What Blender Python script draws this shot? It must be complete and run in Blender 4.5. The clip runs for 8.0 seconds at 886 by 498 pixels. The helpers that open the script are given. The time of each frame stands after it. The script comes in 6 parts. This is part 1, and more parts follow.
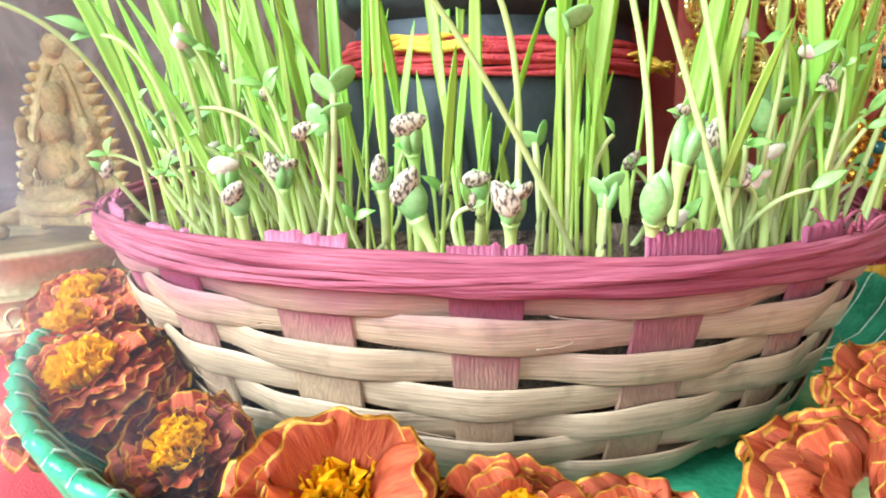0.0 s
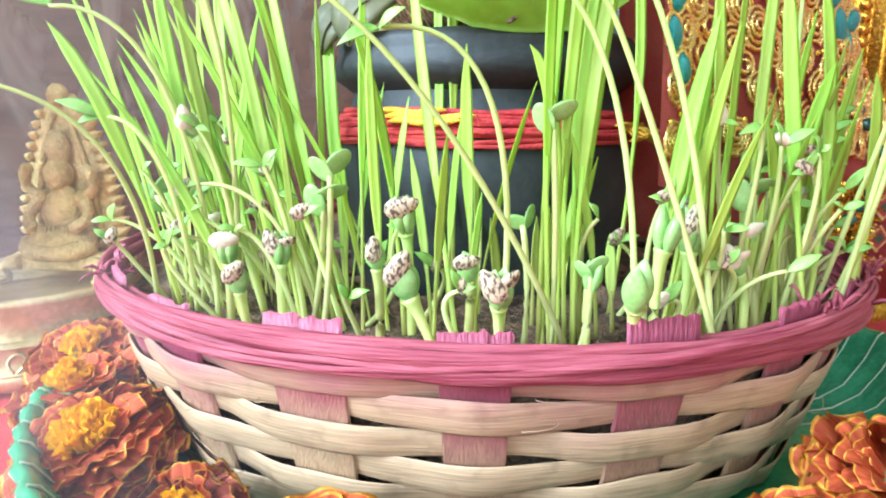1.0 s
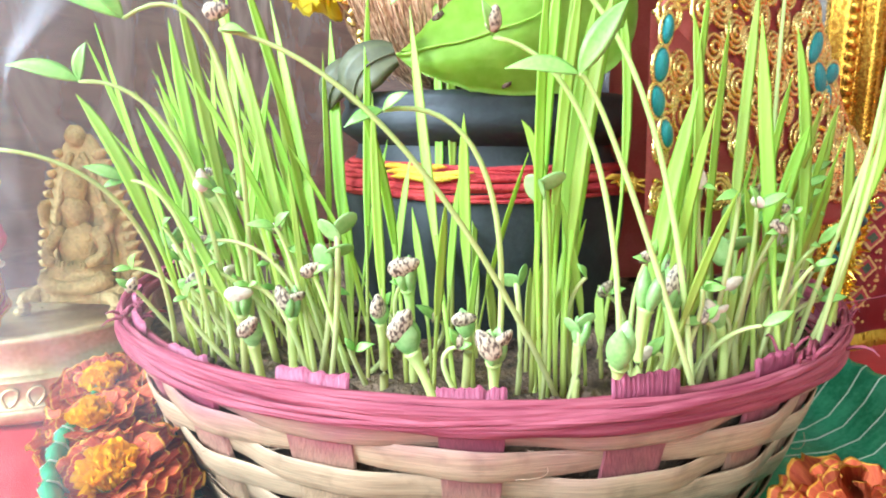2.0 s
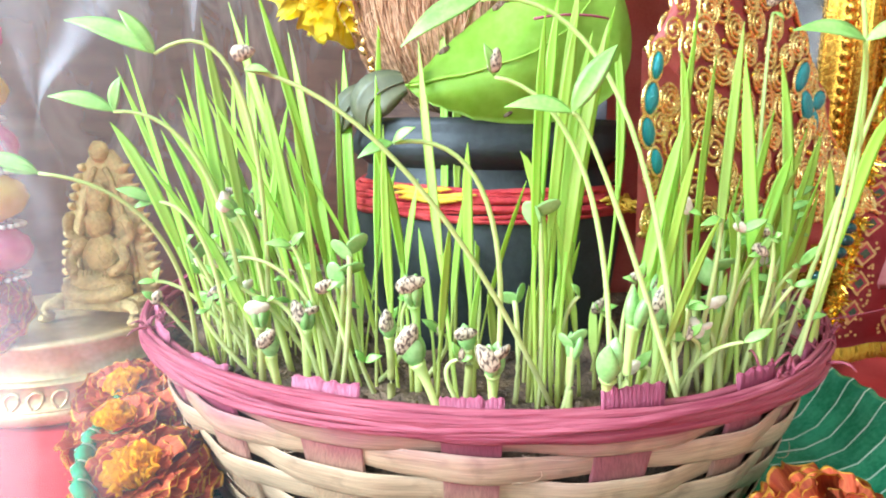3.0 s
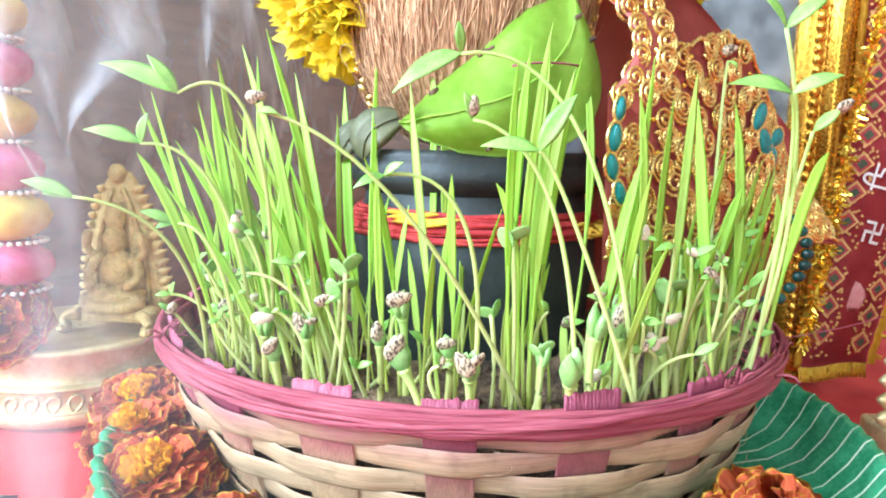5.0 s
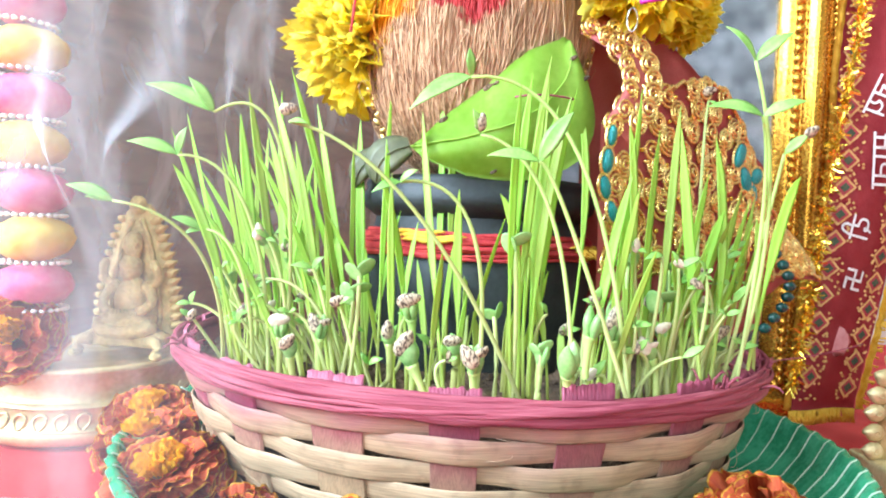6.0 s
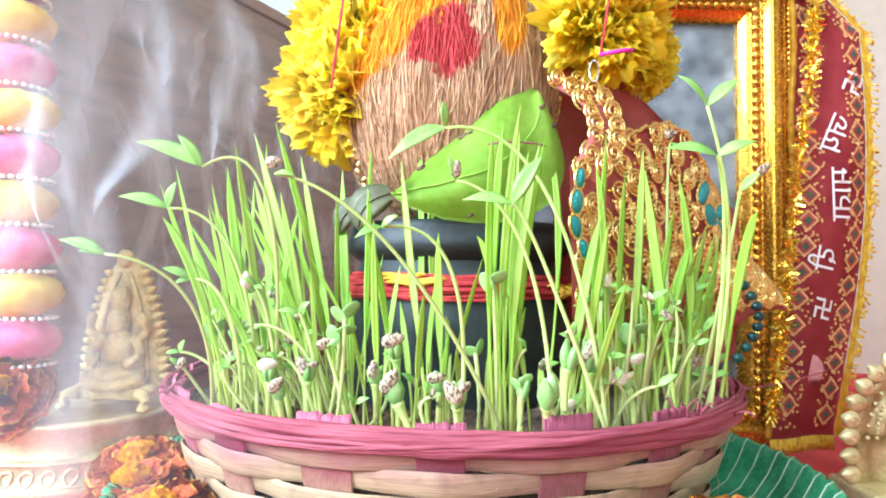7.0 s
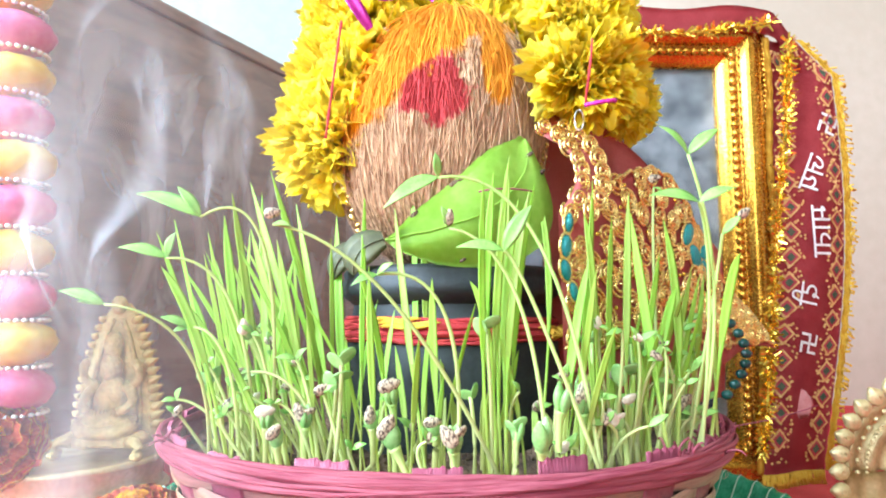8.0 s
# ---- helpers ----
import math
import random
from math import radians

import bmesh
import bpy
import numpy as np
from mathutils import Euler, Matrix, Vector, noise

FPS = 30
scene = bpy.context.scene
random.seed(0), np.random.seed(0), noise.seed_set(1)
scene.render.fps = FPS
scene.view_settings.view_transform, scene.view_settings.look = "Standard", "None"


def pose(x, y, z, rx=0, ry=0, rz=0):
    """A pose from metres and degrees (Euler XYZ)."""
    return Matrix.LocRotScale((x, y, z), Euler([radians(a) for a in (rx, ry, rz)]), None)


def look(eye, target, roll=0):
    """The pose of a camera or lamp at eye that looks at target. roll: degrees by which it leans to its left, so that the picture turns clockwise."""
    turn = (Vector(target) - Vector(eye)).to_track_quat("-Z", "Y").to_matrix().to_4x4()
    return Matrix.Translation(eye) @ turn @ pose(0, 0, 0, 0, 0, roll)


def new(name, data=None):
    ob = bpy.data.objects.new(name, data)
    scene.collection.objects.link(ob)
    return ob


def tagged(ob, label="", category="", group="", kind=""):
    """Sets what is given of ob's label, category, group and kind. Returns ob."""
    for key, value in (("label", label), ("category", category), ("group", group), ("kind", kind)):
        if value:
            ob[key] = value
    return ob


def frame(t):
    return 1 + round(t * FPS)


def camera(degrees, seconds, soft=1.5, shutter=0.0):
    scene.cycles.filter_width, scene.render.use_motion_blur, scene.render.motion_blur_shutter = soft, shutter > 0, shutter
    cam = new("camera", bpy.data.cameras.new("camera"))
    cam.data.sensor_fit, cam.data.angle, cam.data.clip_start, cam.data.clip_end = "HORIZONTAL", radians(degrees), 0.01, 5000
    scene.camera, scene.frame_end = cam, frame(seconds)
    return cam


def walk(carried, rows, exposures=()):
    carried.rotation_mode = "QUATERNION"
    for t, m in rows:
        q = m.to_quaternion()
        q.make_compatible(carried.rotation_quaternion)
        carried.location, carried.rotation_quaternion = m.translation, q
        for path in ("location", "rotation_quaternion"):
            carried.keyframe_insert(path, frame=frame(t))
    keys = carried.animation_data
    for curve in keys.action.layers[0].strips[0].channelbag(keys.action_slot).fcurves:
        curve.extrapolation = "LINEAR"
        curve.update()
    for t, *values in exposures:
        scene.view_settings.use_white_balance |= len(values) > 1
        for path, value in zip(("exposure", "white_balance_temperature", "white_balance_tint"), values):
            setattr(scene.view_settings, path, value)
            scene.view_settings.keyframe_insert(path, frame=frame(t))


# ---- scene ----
cam = camera(68.64, 8.0, 2.0)
# seconds, place, then yaw to the left, pitch up and roll in degrees
PATH = [
    (0.0, -0.0159, -0.2721, 0.1021, 0.02, -12.28, -0.00),
    (0.5, -0.0157, -0.2726, 0.1109, -0.15, -11.72, 0.20),
    (1.0, -0.0142, -0.2749, 0.1195, -0.11, -11.21, 0.30),
    (1.5, -0.0134, -0.2790, 0.1290, -0.01, -10.92, 0.12),
    (3.0, -0.0125, -0.2981, 0.1417, 0.76, -10.15, 0.53),
    (3.5, -0.0098, -0.3042, 0.1472, 1.15, -10.16, 0.51),
    (4.0, -0.0064, -0.3130, 0.1523, 1.36, -9.85, 0.70),
    (5.5, -0.0071, -0.3299, 0.1365, 0.66, -5.78, 1.81),
    (6.0, -0.0101, -0.3430, 0.1241, 0.73, -1.79, 2.51),
    (6.5, -0.0083, -0.3514, 0.1185, 0.24, 0.43, 1.76),
    (7.0, -0.0085, -0.3543, 0.1225, -0.53, 2.30, 0.63),
    (7.5, -0.0088, -0.3583, 0.1243, -0.80, 3.96, -0.22),
    (8.0, -0.0104, -0.3611, 0.1259, -1.50, 5.46, -0.23),
]


def stand(x, y, z, yaw, pitch, roll):
    return pose(x, y, z, 90 + pitch, 0, yaw) @ pose(0, 0, 0, 0, 0, roll)


walk(cam, [(t, stand(*row)) for t, *row in PATH])

# ---------- light ----------
world = bpy.data.worlds.new("sky")
scene.world = world
world.use_nodes = True
wn = world.node_tree.nodes
sky = wn.new("ShaderNodeTexSky")
sky.sky_type, sky.sun_disc, sky.sun_elevation, sky.sun_rotation = "NISHITA", False, radians(40), radians(250)
world.node_tree.links.new(sky.outputs[0], wn["Background"].inputs[0])
wn["Background"].inputs[1].default_value = 0.12


def area_lamp(name, eye, target, w, h, power, colour):
    """A rectangular area lamp, for the window's sky light and the added fill."""
    lamp = bpy.data.lights.new(name, "AREA")
    lamp.shape, lamp.size, lamp.size_y, lamp.energy, lamp.color = "RECTANGLE", w, h, power, colour
    ob = new(name, lamp)
    ob.matrix_world = look(eye, target)
    return ob


area_lamp("window_light", (-1.36, -0.75, 0.95), (0.0, -0.1, 0.1), 1.1, 1.1, 164, (0.62, 0.8, 1.0))
# added fill from behind the camera; no source is known there
area_lamp("front_fill_light", (-0.35, -2.0, 0.95), (0.0, 0.0, 0.15), 0.9, 1.3, 42, (0.68, 0.83, 1.0))
scene.view_settings.exposure = -0.04

# ---------- materials ----------


def nodes_of(name):
    m = bpy.data.materials.new(name)
    m.use_nodes = True
    t = m.node_tree
    return m, t, t.nodes["Principled BSDF"], t.links.new


def noise_of(t, link, scale, detail=4.0, stretch=None, where="Object"):
    co = t.nodes.new("ShaderNodeTexCoord")
    n = t.nodes.new("ShaderNodeTexNoise")
    n.inputs["Scale"].default_value, n.inputs["Detail"].default_value = scale, detail
    if stretch:
        mp = t.nodes.new("ShaderNodeMapping")
        mp.inputs["Scale"].default_value = stretch
        link(co.outputs[where], mp.inputs[0])
        link(mp.outputs[0], n.inputs["Vector"])
    else:
        link(co.outputs[where], n.inputs["Vector"])
    return n


def mixed(t, link, fac, a, b):
    """A colour mix; fac, a and b may be sockets or values."""
    n = t.nodes.new("ShaderNodeMix")
    n.data_type = "RGBA"
    for sock, v in ((n.inputs[0], fac), (n.inputs[6], a), (n.inputs[7], b)):
        if hasattr(v, "is_linked"):
            link(v, sock)
        else:
            sock.default_value = (*v, 1) if isinstance(v, tuple) else v
    return n.outputs[2]


def ramp(t, link, value, lo, hi):
    n = t.nodes.new("ShaderNodeMapRange")
    n.interpolation_type = "SMOOTHSTEP"
    link(value, n.inputs[0])
    n.inputs[1].default_value, n.inputs[2].default_value = lo, hi
    return n.outputs[0]


def maths(t, link, op, a, b):
    n = t.nodes.new("ShaderNodeMath")
    n.operation = op
    for sock, v in zip(n.inputs, (a, b)):
        if hasattr(v, "is_linked"):
            link(v, sock)
        else:
            sock.default_value = v
    return n.outputs[0]


def bumped(t, link, p, height, strength, distance=0.001):
    b = t.nodes.new("ShaderNodeBump")
    b.inputs["Strength"].default_value, b.inputs["Distance"].default_value = strength, distance
    link(height, b.inputs["Height"])
    link(b.outputs[0], p.inputs["Normal"])


def surface(name, a, b, rough=0.6, metal=0.0, scale=60.0, fine=600.0, bump=0.3, stretch=None, through_light=0.0, random_tone=0.0, relief=0.001):
    """A surface whose colour wanders between a and b at two scales, with a fine relief."""
    m, t, p, link = nodes_of(name)
    n1, n2 = noise_of(t, link, scale, 3, stretch), noise_of(t, link, fine, 5, stretch)
    f = maths(t, link, "ADD", maths(t, link, "MULTIPLY", n1.outputs[0], 0.65), maths(t, link, "MULTIPLY", n2.outputs[0], 0.35))
    col = mixed(t, link, ramp(t, link, f, 0.32, 0.68), a, b)
    if random_tone:
        info = t.nodes.new("ShaderNodeObjectInfo")
        hsv = t.nodes.new("ShaderNodeHueSaturation")
        link(maths(t, link, "ADD", maths(t, link, "MULTIPLY", info.outputs["Random"], random_tone), 1 - random_tone / 2), hsv.inputs["Value"])
        link(col, hsv.inputs["Color"])
        col = hsv.outputs[0]
    link(col, p.inputs["Base Color"])
    r = t.nodes.new("ShaderNodeMapRange")
    link(n2.outputs[0], r.inputs[0])
    r.inputs[3].default_value, r.inputs[4].default_value = max(rough - 0.1, 0.03), min(rough + 0.1, 1.0)
    link(r.outputs[0], p.inputs["Roughness"])
    p.inputs["Metallic"].default_value = metal
    if bump:
        bumped(t, link, p, n2.outputs[0], bump, relief)
    if through_light:
        tr, mx = t.nodes.new("ShaderNodeBsdfTranslucent"), t.nodes.new("ShaderNodeMixShader")
        link(col, tr.inputs[0])
        mx.inputs[0].default_value = through_light
        link(p.outputs[0], mx.inputs[1])
        link(tr.outputs[0], mx.inputs[2])
        link(mx.outputs[0], t.nodes["Material Output"].inputs[0])
    return m


def shoot(name, pale, green, lo, hi, through_light=0.4, rough=0.45):
    """Plant tissue that is pale near the soil and green higher up, with veins along it."""
    m, t, p, link = nodes_of(name)
    g = t.nodes.new("ShaderNodeNewGeometry")
    xyz = t.nodes.new("ShaderNodeSeparateXYZ")
    link(g.outputs["Position"], xyz.inputs[0])
    n = noise_of(t, link, 900, 3, (1, 1, 0.06))
    f = ramp(t, link, maths(t, link, "ADD", xyz.outputs[2], maths(t, link, "MULTIPLY", n.outputs[0], 0.01)), lo, hi)
    info = t.nodes.new("ShaderNodeObjectInfo")
    hsv = t.nodes.new("ShaderNodeHueSaturation")
    link(maths(t, link, "ADD", maths(t, link, "MULTIPLY", info.outputs["Random"], 0.5), 0.75), hsv.inputs["Value"])
    link(maths(t, link, "ADD", maths(t, link, "MULTIPLY", info.outputs["Random"], 0.04), 0.48), hsv.inputs["Hue"])
    link(mixed(t, link, f, pale, green), hsv.inputs["Color"])
    col = mixed(t, link, maths(t, link, "MULTIPLY", n.outputs[0], 0.35), hsv.outputs[0], pale)
    link(col, p.inputs["Base Color"])
    p.inputs["Roughness"].default_value = rough
    bumped(t, link, p, n.outputs[0], 0.25, 0.0004)
    tr, mx = t.nodes.new("ShaderNodeBsdfTranslucent"), t.nodes.new("ShaderNodeMixShader")
    link(col, tr.inputs[0])
    mx.inputs[0].default_value = through_light
    link(p.outputs[0], mx.inputs[1])
    link(tr.outputs[0], mx.inputs[2])
    link(mx.outputs[0], t.nodes["Material Output"].inputs[0])
    return m


def dyed_bamboo(name, lo, hi, tan, pink, stretch):
    """Split bamboo, dipped in pink dye from above: the dye runs out unevenly downwards."""
    m, t, p, link = nodes_of(name)
    g = t.nodes.new("ShaderNodeNewGeometry")
    xyz = t.nodes.new("ShaderNodeSeparateXYZ")
    link(g.outputs["Position"], xyz.inputs[0])
    blot, grain, dirt = noise_of(t, link, 28, 5), noise_of(t, link, 60, 4, stretch), noise_of(t, link, 130, 5)
    dye = ramp(t, link, maths(t, link, "ADD", xyz.outputs[2], maths(t, link, "MULTIPLY", blot.outputs[0], 0.045)), lo + 0.007, hi + 0.007)
    base = mixed(t, link, ramp(t, link, grain.outputs[0], 0.33, 0.62), tuple(c * 0.72 for c in tan), tan)
    base = mixed(t, link, maths(t, link, "MULTIPLY", ramp(t, link, dirt.outputs[0], 0.52, 0.75), 0.5), base, (0.16, 0.1, 0.055))
    tone = mixed(t, link, ramp(t, link, grain.outputs[0], 0.3, 0.7), tuple(c * 0.7 for c in pink), pink)
    link(mixed(t, link, dye, base, tone), p.inputs["Base Color"])
    p.inputs["Roughness"].default_value = 0.5
    bumped(t, link, p, grain.outputs[0], 0.6, 0.0006)
    return m


BAMBOO = dyed_bamboo("bamboo_strip", 0.061, 0.088, (0.53, 0.355, 0.21), (0.44, 0.15, 0.17), (1, 1, 34))
STAKE = dyed_bamboo("bamboo_stake", 0.04, 0.082, (0.5, 0.32, 0.18), (0.4, 0.07, 0.12), (40, 40, 0.25))
HOOP = surface("pink_cane", (0.23, 0.022, 0.046), (0.4, 0.09, 0.115), 0.65, 0, 40, 70, 0.9, (1, 1, 24))
SOIL = surface("damp_soil", (0.05, 0.028, 0.017), (0.26, 0.16, 0.095), 0.95, 0, 120, 700, 1.0, relief=0.003)
WHEAT = shoot("wheat_green", (0.68, 0.7, 0.22), (0.42, 0.7, 0.07), 0.066, 0.115, 0.5)
BEAN = shoot("bean_green", (0.7, 0.72, 0.3), (0.56, 0.74, 0.22), 0.068, 0.14, 0.35)
BEANLEAF = surface("bean_leaf", (0.27, 0.58, 0.11), (0.46, 0.74, 0.2), 0.4, 0, 150, 900, 0.3, None, 0.35, 0.3, 0.0005)
GOURD = shoot("gourd_green", (0.7, 0.7, 0.25), (0.46, 0.64, 0.18), 0.068, 0.098, 0.35, 0.35)
COTYLEDON = surface("seed_leaf", (0.22, 0.46, 0.11), (0.4, 0.62, 0.22), 0.35, 0, 200, 900, 0.25, None, 0.25, 0.3, 0.0005)
def mottled(name, dark, pale):
    """Seed shell: white, with sharp-edged dark flecks."""
    m, t, p, link = nodes_of(name)
    n1, n2 = noise_of(t, link, 1500, 6, (1, 1, 0.5)), noise_of(t, link, 2400, 3)
    link(mixed(t, link, ramp(t, link, n1.outputs[0], 0.4, 0.56), dark, mixed(t, link, n2.outputs[0], tuple(c * 0.75 for c in pale), pale)), p.inputs["Base Color"])
    p.inputs["Roughness"].default_value = 0.55
    bumped(t, link, p, n1.outputs[0], 0.4, 0.0005)
    return m


HUSK = mottled("seed_coat", (0.075, 0.045, 0.03), (0.62, 0.5, 0.32))
HUSKPALE = surface("pale_seed_coat", (0.55, 0.44, 0.28), (0.8, 0.72, 0.55), 0.5, 0, 160, 900, 0.3)
CLAY = surface("black_clay", (0.01, 0.014, 0.014), (0.034, 0.042, 0.042), 0.6, 0, 50, 500, 0.25)
THREADRED = surface("red_thread", (0.42, 0.015, 0.025), (0.62, 0.06, 0.05), 0.8, 0, 150, 1200, 0.8)
THREADYEL = surface("yellow_thread", (0.72, 0.36, 0.02), (0.85, 0.55, 0.06), 0.8, 0, 150, 1200, 0.8)
BETEL = surface("betel_leaf", (0.36, 0.6, 0.07), (0.52, 0.76, 0.15), 0.4, 0, 30, 300, 0.2, None, 0.4)
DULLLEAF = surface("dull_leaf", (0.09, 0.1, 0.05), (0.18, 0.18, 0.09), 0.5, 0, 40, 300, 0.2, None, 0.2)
PETALRED = surface("petal_rust", (0.6, 0.1, 0.037), (0.8, 0.21, 0.07), 0.6, 0, 2.5, 9, 0.35, (5, 0.7, 1), 0.35, 0.25, relief=0.02)
PETALDARK = surface("petal_maroon", (0.34, 0.06, 0.05), (0.58, 0.13, 0.07), 0.55, 0, 2.5, 9, 0.35, (5, 0.7, 1), 0.3, 0.35, relief=0.02)
PETALEDGE = surface("petal_edge", (0.8, 0.36, 0.03), (0.9, 0.56, 0.1), 0.55, 0, 2.5, 9, 0.3, (5, 0.7, 1), 0.25, relief=0.02)
FLORET = surface("floret_gold", (0.97, 0.55, 0.01), (1.0, 0.74, 0.03), 0.5, 0, 120, 700, 0.2, None, 0.5)
YELLOW = surface("petal_yellow", (0.99, 0.83, 0.05), (1.0, 0.93, 0.22), 0.5, 0, 2.5, 9, 0.3, (5, 0.7, 1), 0.7, 0.08, relief=0.02)
MAGENTA = surface("magenta_foil", (0.45, 0.01, 0.22), (0.6, 0.03, 0.3), 0.3, 0.2, 100, 600, 0.2)
GOLD = surface("gilt_cord", (0.78, 0.5, 0.13), (0.95, 0.74, 0.3), 0.28, 0.9, 120, 900, 0.4)
GILT = surface("gilt_moulding", (0.5, 0.22, 0.02), (0.78, 0.42, 0.06), 0.26, 0.85, 30, 500, 0.15)
BRASS = surface("worn_brass", (0.52, 0.4, 0.18), (0.78, 0.64, 0.34), 0.42, 0.5, 60, 500, 0.3)
IDOLBRASS = surface("powdered_brass", (0.58, 0.43, 0.18), (0.88, 0.69, 0.3), 0.6, 0.3, 110, 600, 0.8, relief=0.002)
TEAL = surface("teal_silk", (0.0, 0.2, 0.2), (0.01, 0.36, 0.34), 0.3, 0.1, 200, 1400, 0.6, (8, 1, 1))
DARKGEM = surface("dark_green_gem", (0.005, 0.04, 0.035), (0.01, 0.09, 0.07), 0.15, 0.1, 100, 500, 0.1)
REDSILK = surface("rose_silk", (0.58, 0.12, 0.1), (0.7, 0.2, 0.17), 0.5, 0, 40, 1500, 0.5, None, 0.4)
REDCLOTH = surface("red_altar_cloth", (0.5, 0.015, 0.02), (0.66, 0.045, 0.045), 0.8, 0, 30, 1500, 0.6)
TRAYGREEN = surface("green_leaf_plate", (0.015, 0.19, 0.08), (0.05, 0.37, 0.18), 0.2, 0, 60, 500, 0.3)
TRAYRIB = surface("pale_rib", (0.25, 0.42, 0.26), (0.5, 0.6, 0.44), 0.4, 0, 90, 500, 0.3)
WOODB = surface("brown_board", (0.19, 0.12, 0.09), (0.34, 0.23, 0.17), 0.4, 0, 14, 120, 0.3, (1, 1, 7))
WALL = surface("cream_plaster", (0.46, 0.36, 0.27), (0.53, 0.42, 0.33), 0.85, 0, 3, 60, 0.25)
WALLPALE = surface("pale_plaster", (0.37, 0.39, 0.34), (0.44, 0.46, 0.4), 0.85, 0, 3, 60, 0.25)
PANELGREY = surface("grey_green_paint", (0.25, 0.27, 0.225), (0.31, 0.33, 0.28), 0.85, 0, 3, 60, 0.25)
FELTPINK = surface("pink_felt", (0.68, 0.1, 0.24), (0.8, 0.2, 0.34), 0.95, 0, 120, 1200, 1.0)
FELTYEL = surface("yellow_felt", (0.82, 0.5, 0.05), (0.9, 0.66, 0.14), 0.95, 0, 120, 1200, 1.0)
WHITEBEAD = surface("white_bead", (0.75, 0.7, 0.62), (0.85, 0.82, 0.76), 0.3, 0, 80, 500, 0.1)
WHITEPRINT = surface("white_print", (0.7, 0.62, 0.58), (0.82, 0.76, 0.72), 0.8, 0, 200, 1200, 0.4)
DARKPRINT = surface("dark_print", (0.03, 0.06, 0.03), (0.1, 0.1, 0.05), 0.8, 0, 200, 1200, 0.4)
GOLDPRINT = surface("gold_print", (0.6, 0.28, 0.08), (0.75, 0.42, 0.16), 0.7, 0, 300, 1500, 0.4)
PALESTAIN = surface("pale_smudge", (0.6, 0.2, 0.2), (0.68, 0.3, 0.28), 0.8, 0, 200, 1200, 0.4)
CHUNRI = surface("crimson_gauze", (0.4, 0.03, 0.04), (0.55, 0.075, 0.08), 0.7, 0, 40, 1500, 0.6, None, 0.15)
TINSEL = surface("gold_tinsel", (0.8, 0.48, 0.04), (0.95, 0.7, 0.12), 0.18, 0.85, 100, 700, 0.1)
STEM = surface("flower_stalk", (0.1, 0.14, 0.04), (0.2, 0.24, 0.08), 0.6, 0, 90, 600, 0.3)
WIRE = surface("silver_wire", (0.5, 0.5, 0.5), (0.7, 0.7, 0.7), 0.3, 0.9, 60, 500, 0.1)


def coconut_hair(name):
    """Brown coconut hair with a smear of turmeric and a round vermilion mark."""
    m, t, p, link = nodes_of(name)
    g = t.nodes.new("ShaderNodeNewGeometry")
    xyz = t.nodes.new("ShaderNodeSeparateXYZ")
    link(g.outputs["Position"], xyz.inputs[0])
    hair, rag = noise_of(t, link, 700, 4, (1, 1, 0.08)), noise_of(t, link, 110, 5)
    wob = maths(t, link, "MULTIPLY", maths(t, link, "SUBTRACT", rag.outputs[0], 0.5), 0.03)
    base = mixed(t, link, ramp(t, link, hair.outputs[0], 0.3, 0.7), (0.34, 0.17, 0.085), (0.82, 0.52, 0.3))
    x, z = xyz.outputs[0], maths(t, link, "ADD", xyz.outputs[2], wob)
    edge = maths(t, link, "SUBTRACT", z, maths(t, link, "MULTIPLY", x, 0.8))
    smear = ramp(t, link, edge, 0.2385, 0.2475)
    tongue = maths(t, link, "ADD", maths(t, link, "POWER", maths(t, link, "DIVIDE", maths(t, link, "SUBTRACT", x, 0.024), 0.009), 2.0),
                   maths(t, link, "POWER", maths(t, link, "DIVIDE", maths(t, link, "SUBTRACT", z, 0.245), 0.026), 2.0))
    smear = maths(t, link, "MAXIMUM", smear, ramp(t, link, tongue, 1.1, 0.7))
    mark = maths(t, link, "ADD", maths(t, link, "POWER", maths(t, link, "DIVIDE", maths(t, link, "ADD", maths(t, link, "ADD", x, 0.005), wob), 0.0165), 2.0),
                 maths(t, link, "POWER", maths(t, link, "DIVIDE", maths(t, link, "SUBTRACT", z, 0.2265), 0.0165), 2.0))
    powder = mixed(t, link, rag.outputs[0], (0.8, 0.24, 0.01), (0.9, 0.42, 0.02))
    col = mixed(t, link, smear, base, powder)
    col = mixed(t, link, ramp(t, link, mark, 1.15, 0.75), col, (0.54, 0.05, 0.05))
    link(col, p.inputs["Base Color"])
    p.inputs["Roughness"].default_value = 0.85
    bumped(t, link, p, hair.outputs[0], 0.6, 0.001)
    return m


COIR = coconut_hair("coconut_hair")

# ---------- shaping helpers ----------


def part(name, bm, material, parent=None, label="", smooth=True):
    """Links a bmesh, shaped in world coordinates, as one mesh object under a thing or a part."""
    off, o = Vector((0, 0, 0)), parent
    while o is not None:
        off += o.location
        o = o.parent
    me = bpy.data.meshes.new(name)
    if parent is not None and off.length > 0:
        bmesh.ops.translate(bm, verts=bm.verts, vec=-off)
    bm.to_mesh(me)
    bm.free()
    for mt in material if isinstance(material, (list, tuple)) else (material,):
        me.materials.append(mt)
    if smooth:
        me.polygons.foreach_set("use_smooth", [True] * len(me.polygons))
    ob = new(name, me)
    ob.parent = parent
    if label:
        ob["label"] = label
    return ob


def root(name, at, label, category, group="", kind=""):
    ob = new(name)
    ob.location = at
    ob.empty_display_size = 0.01
    return tagged(ob, label, category, group, kind)


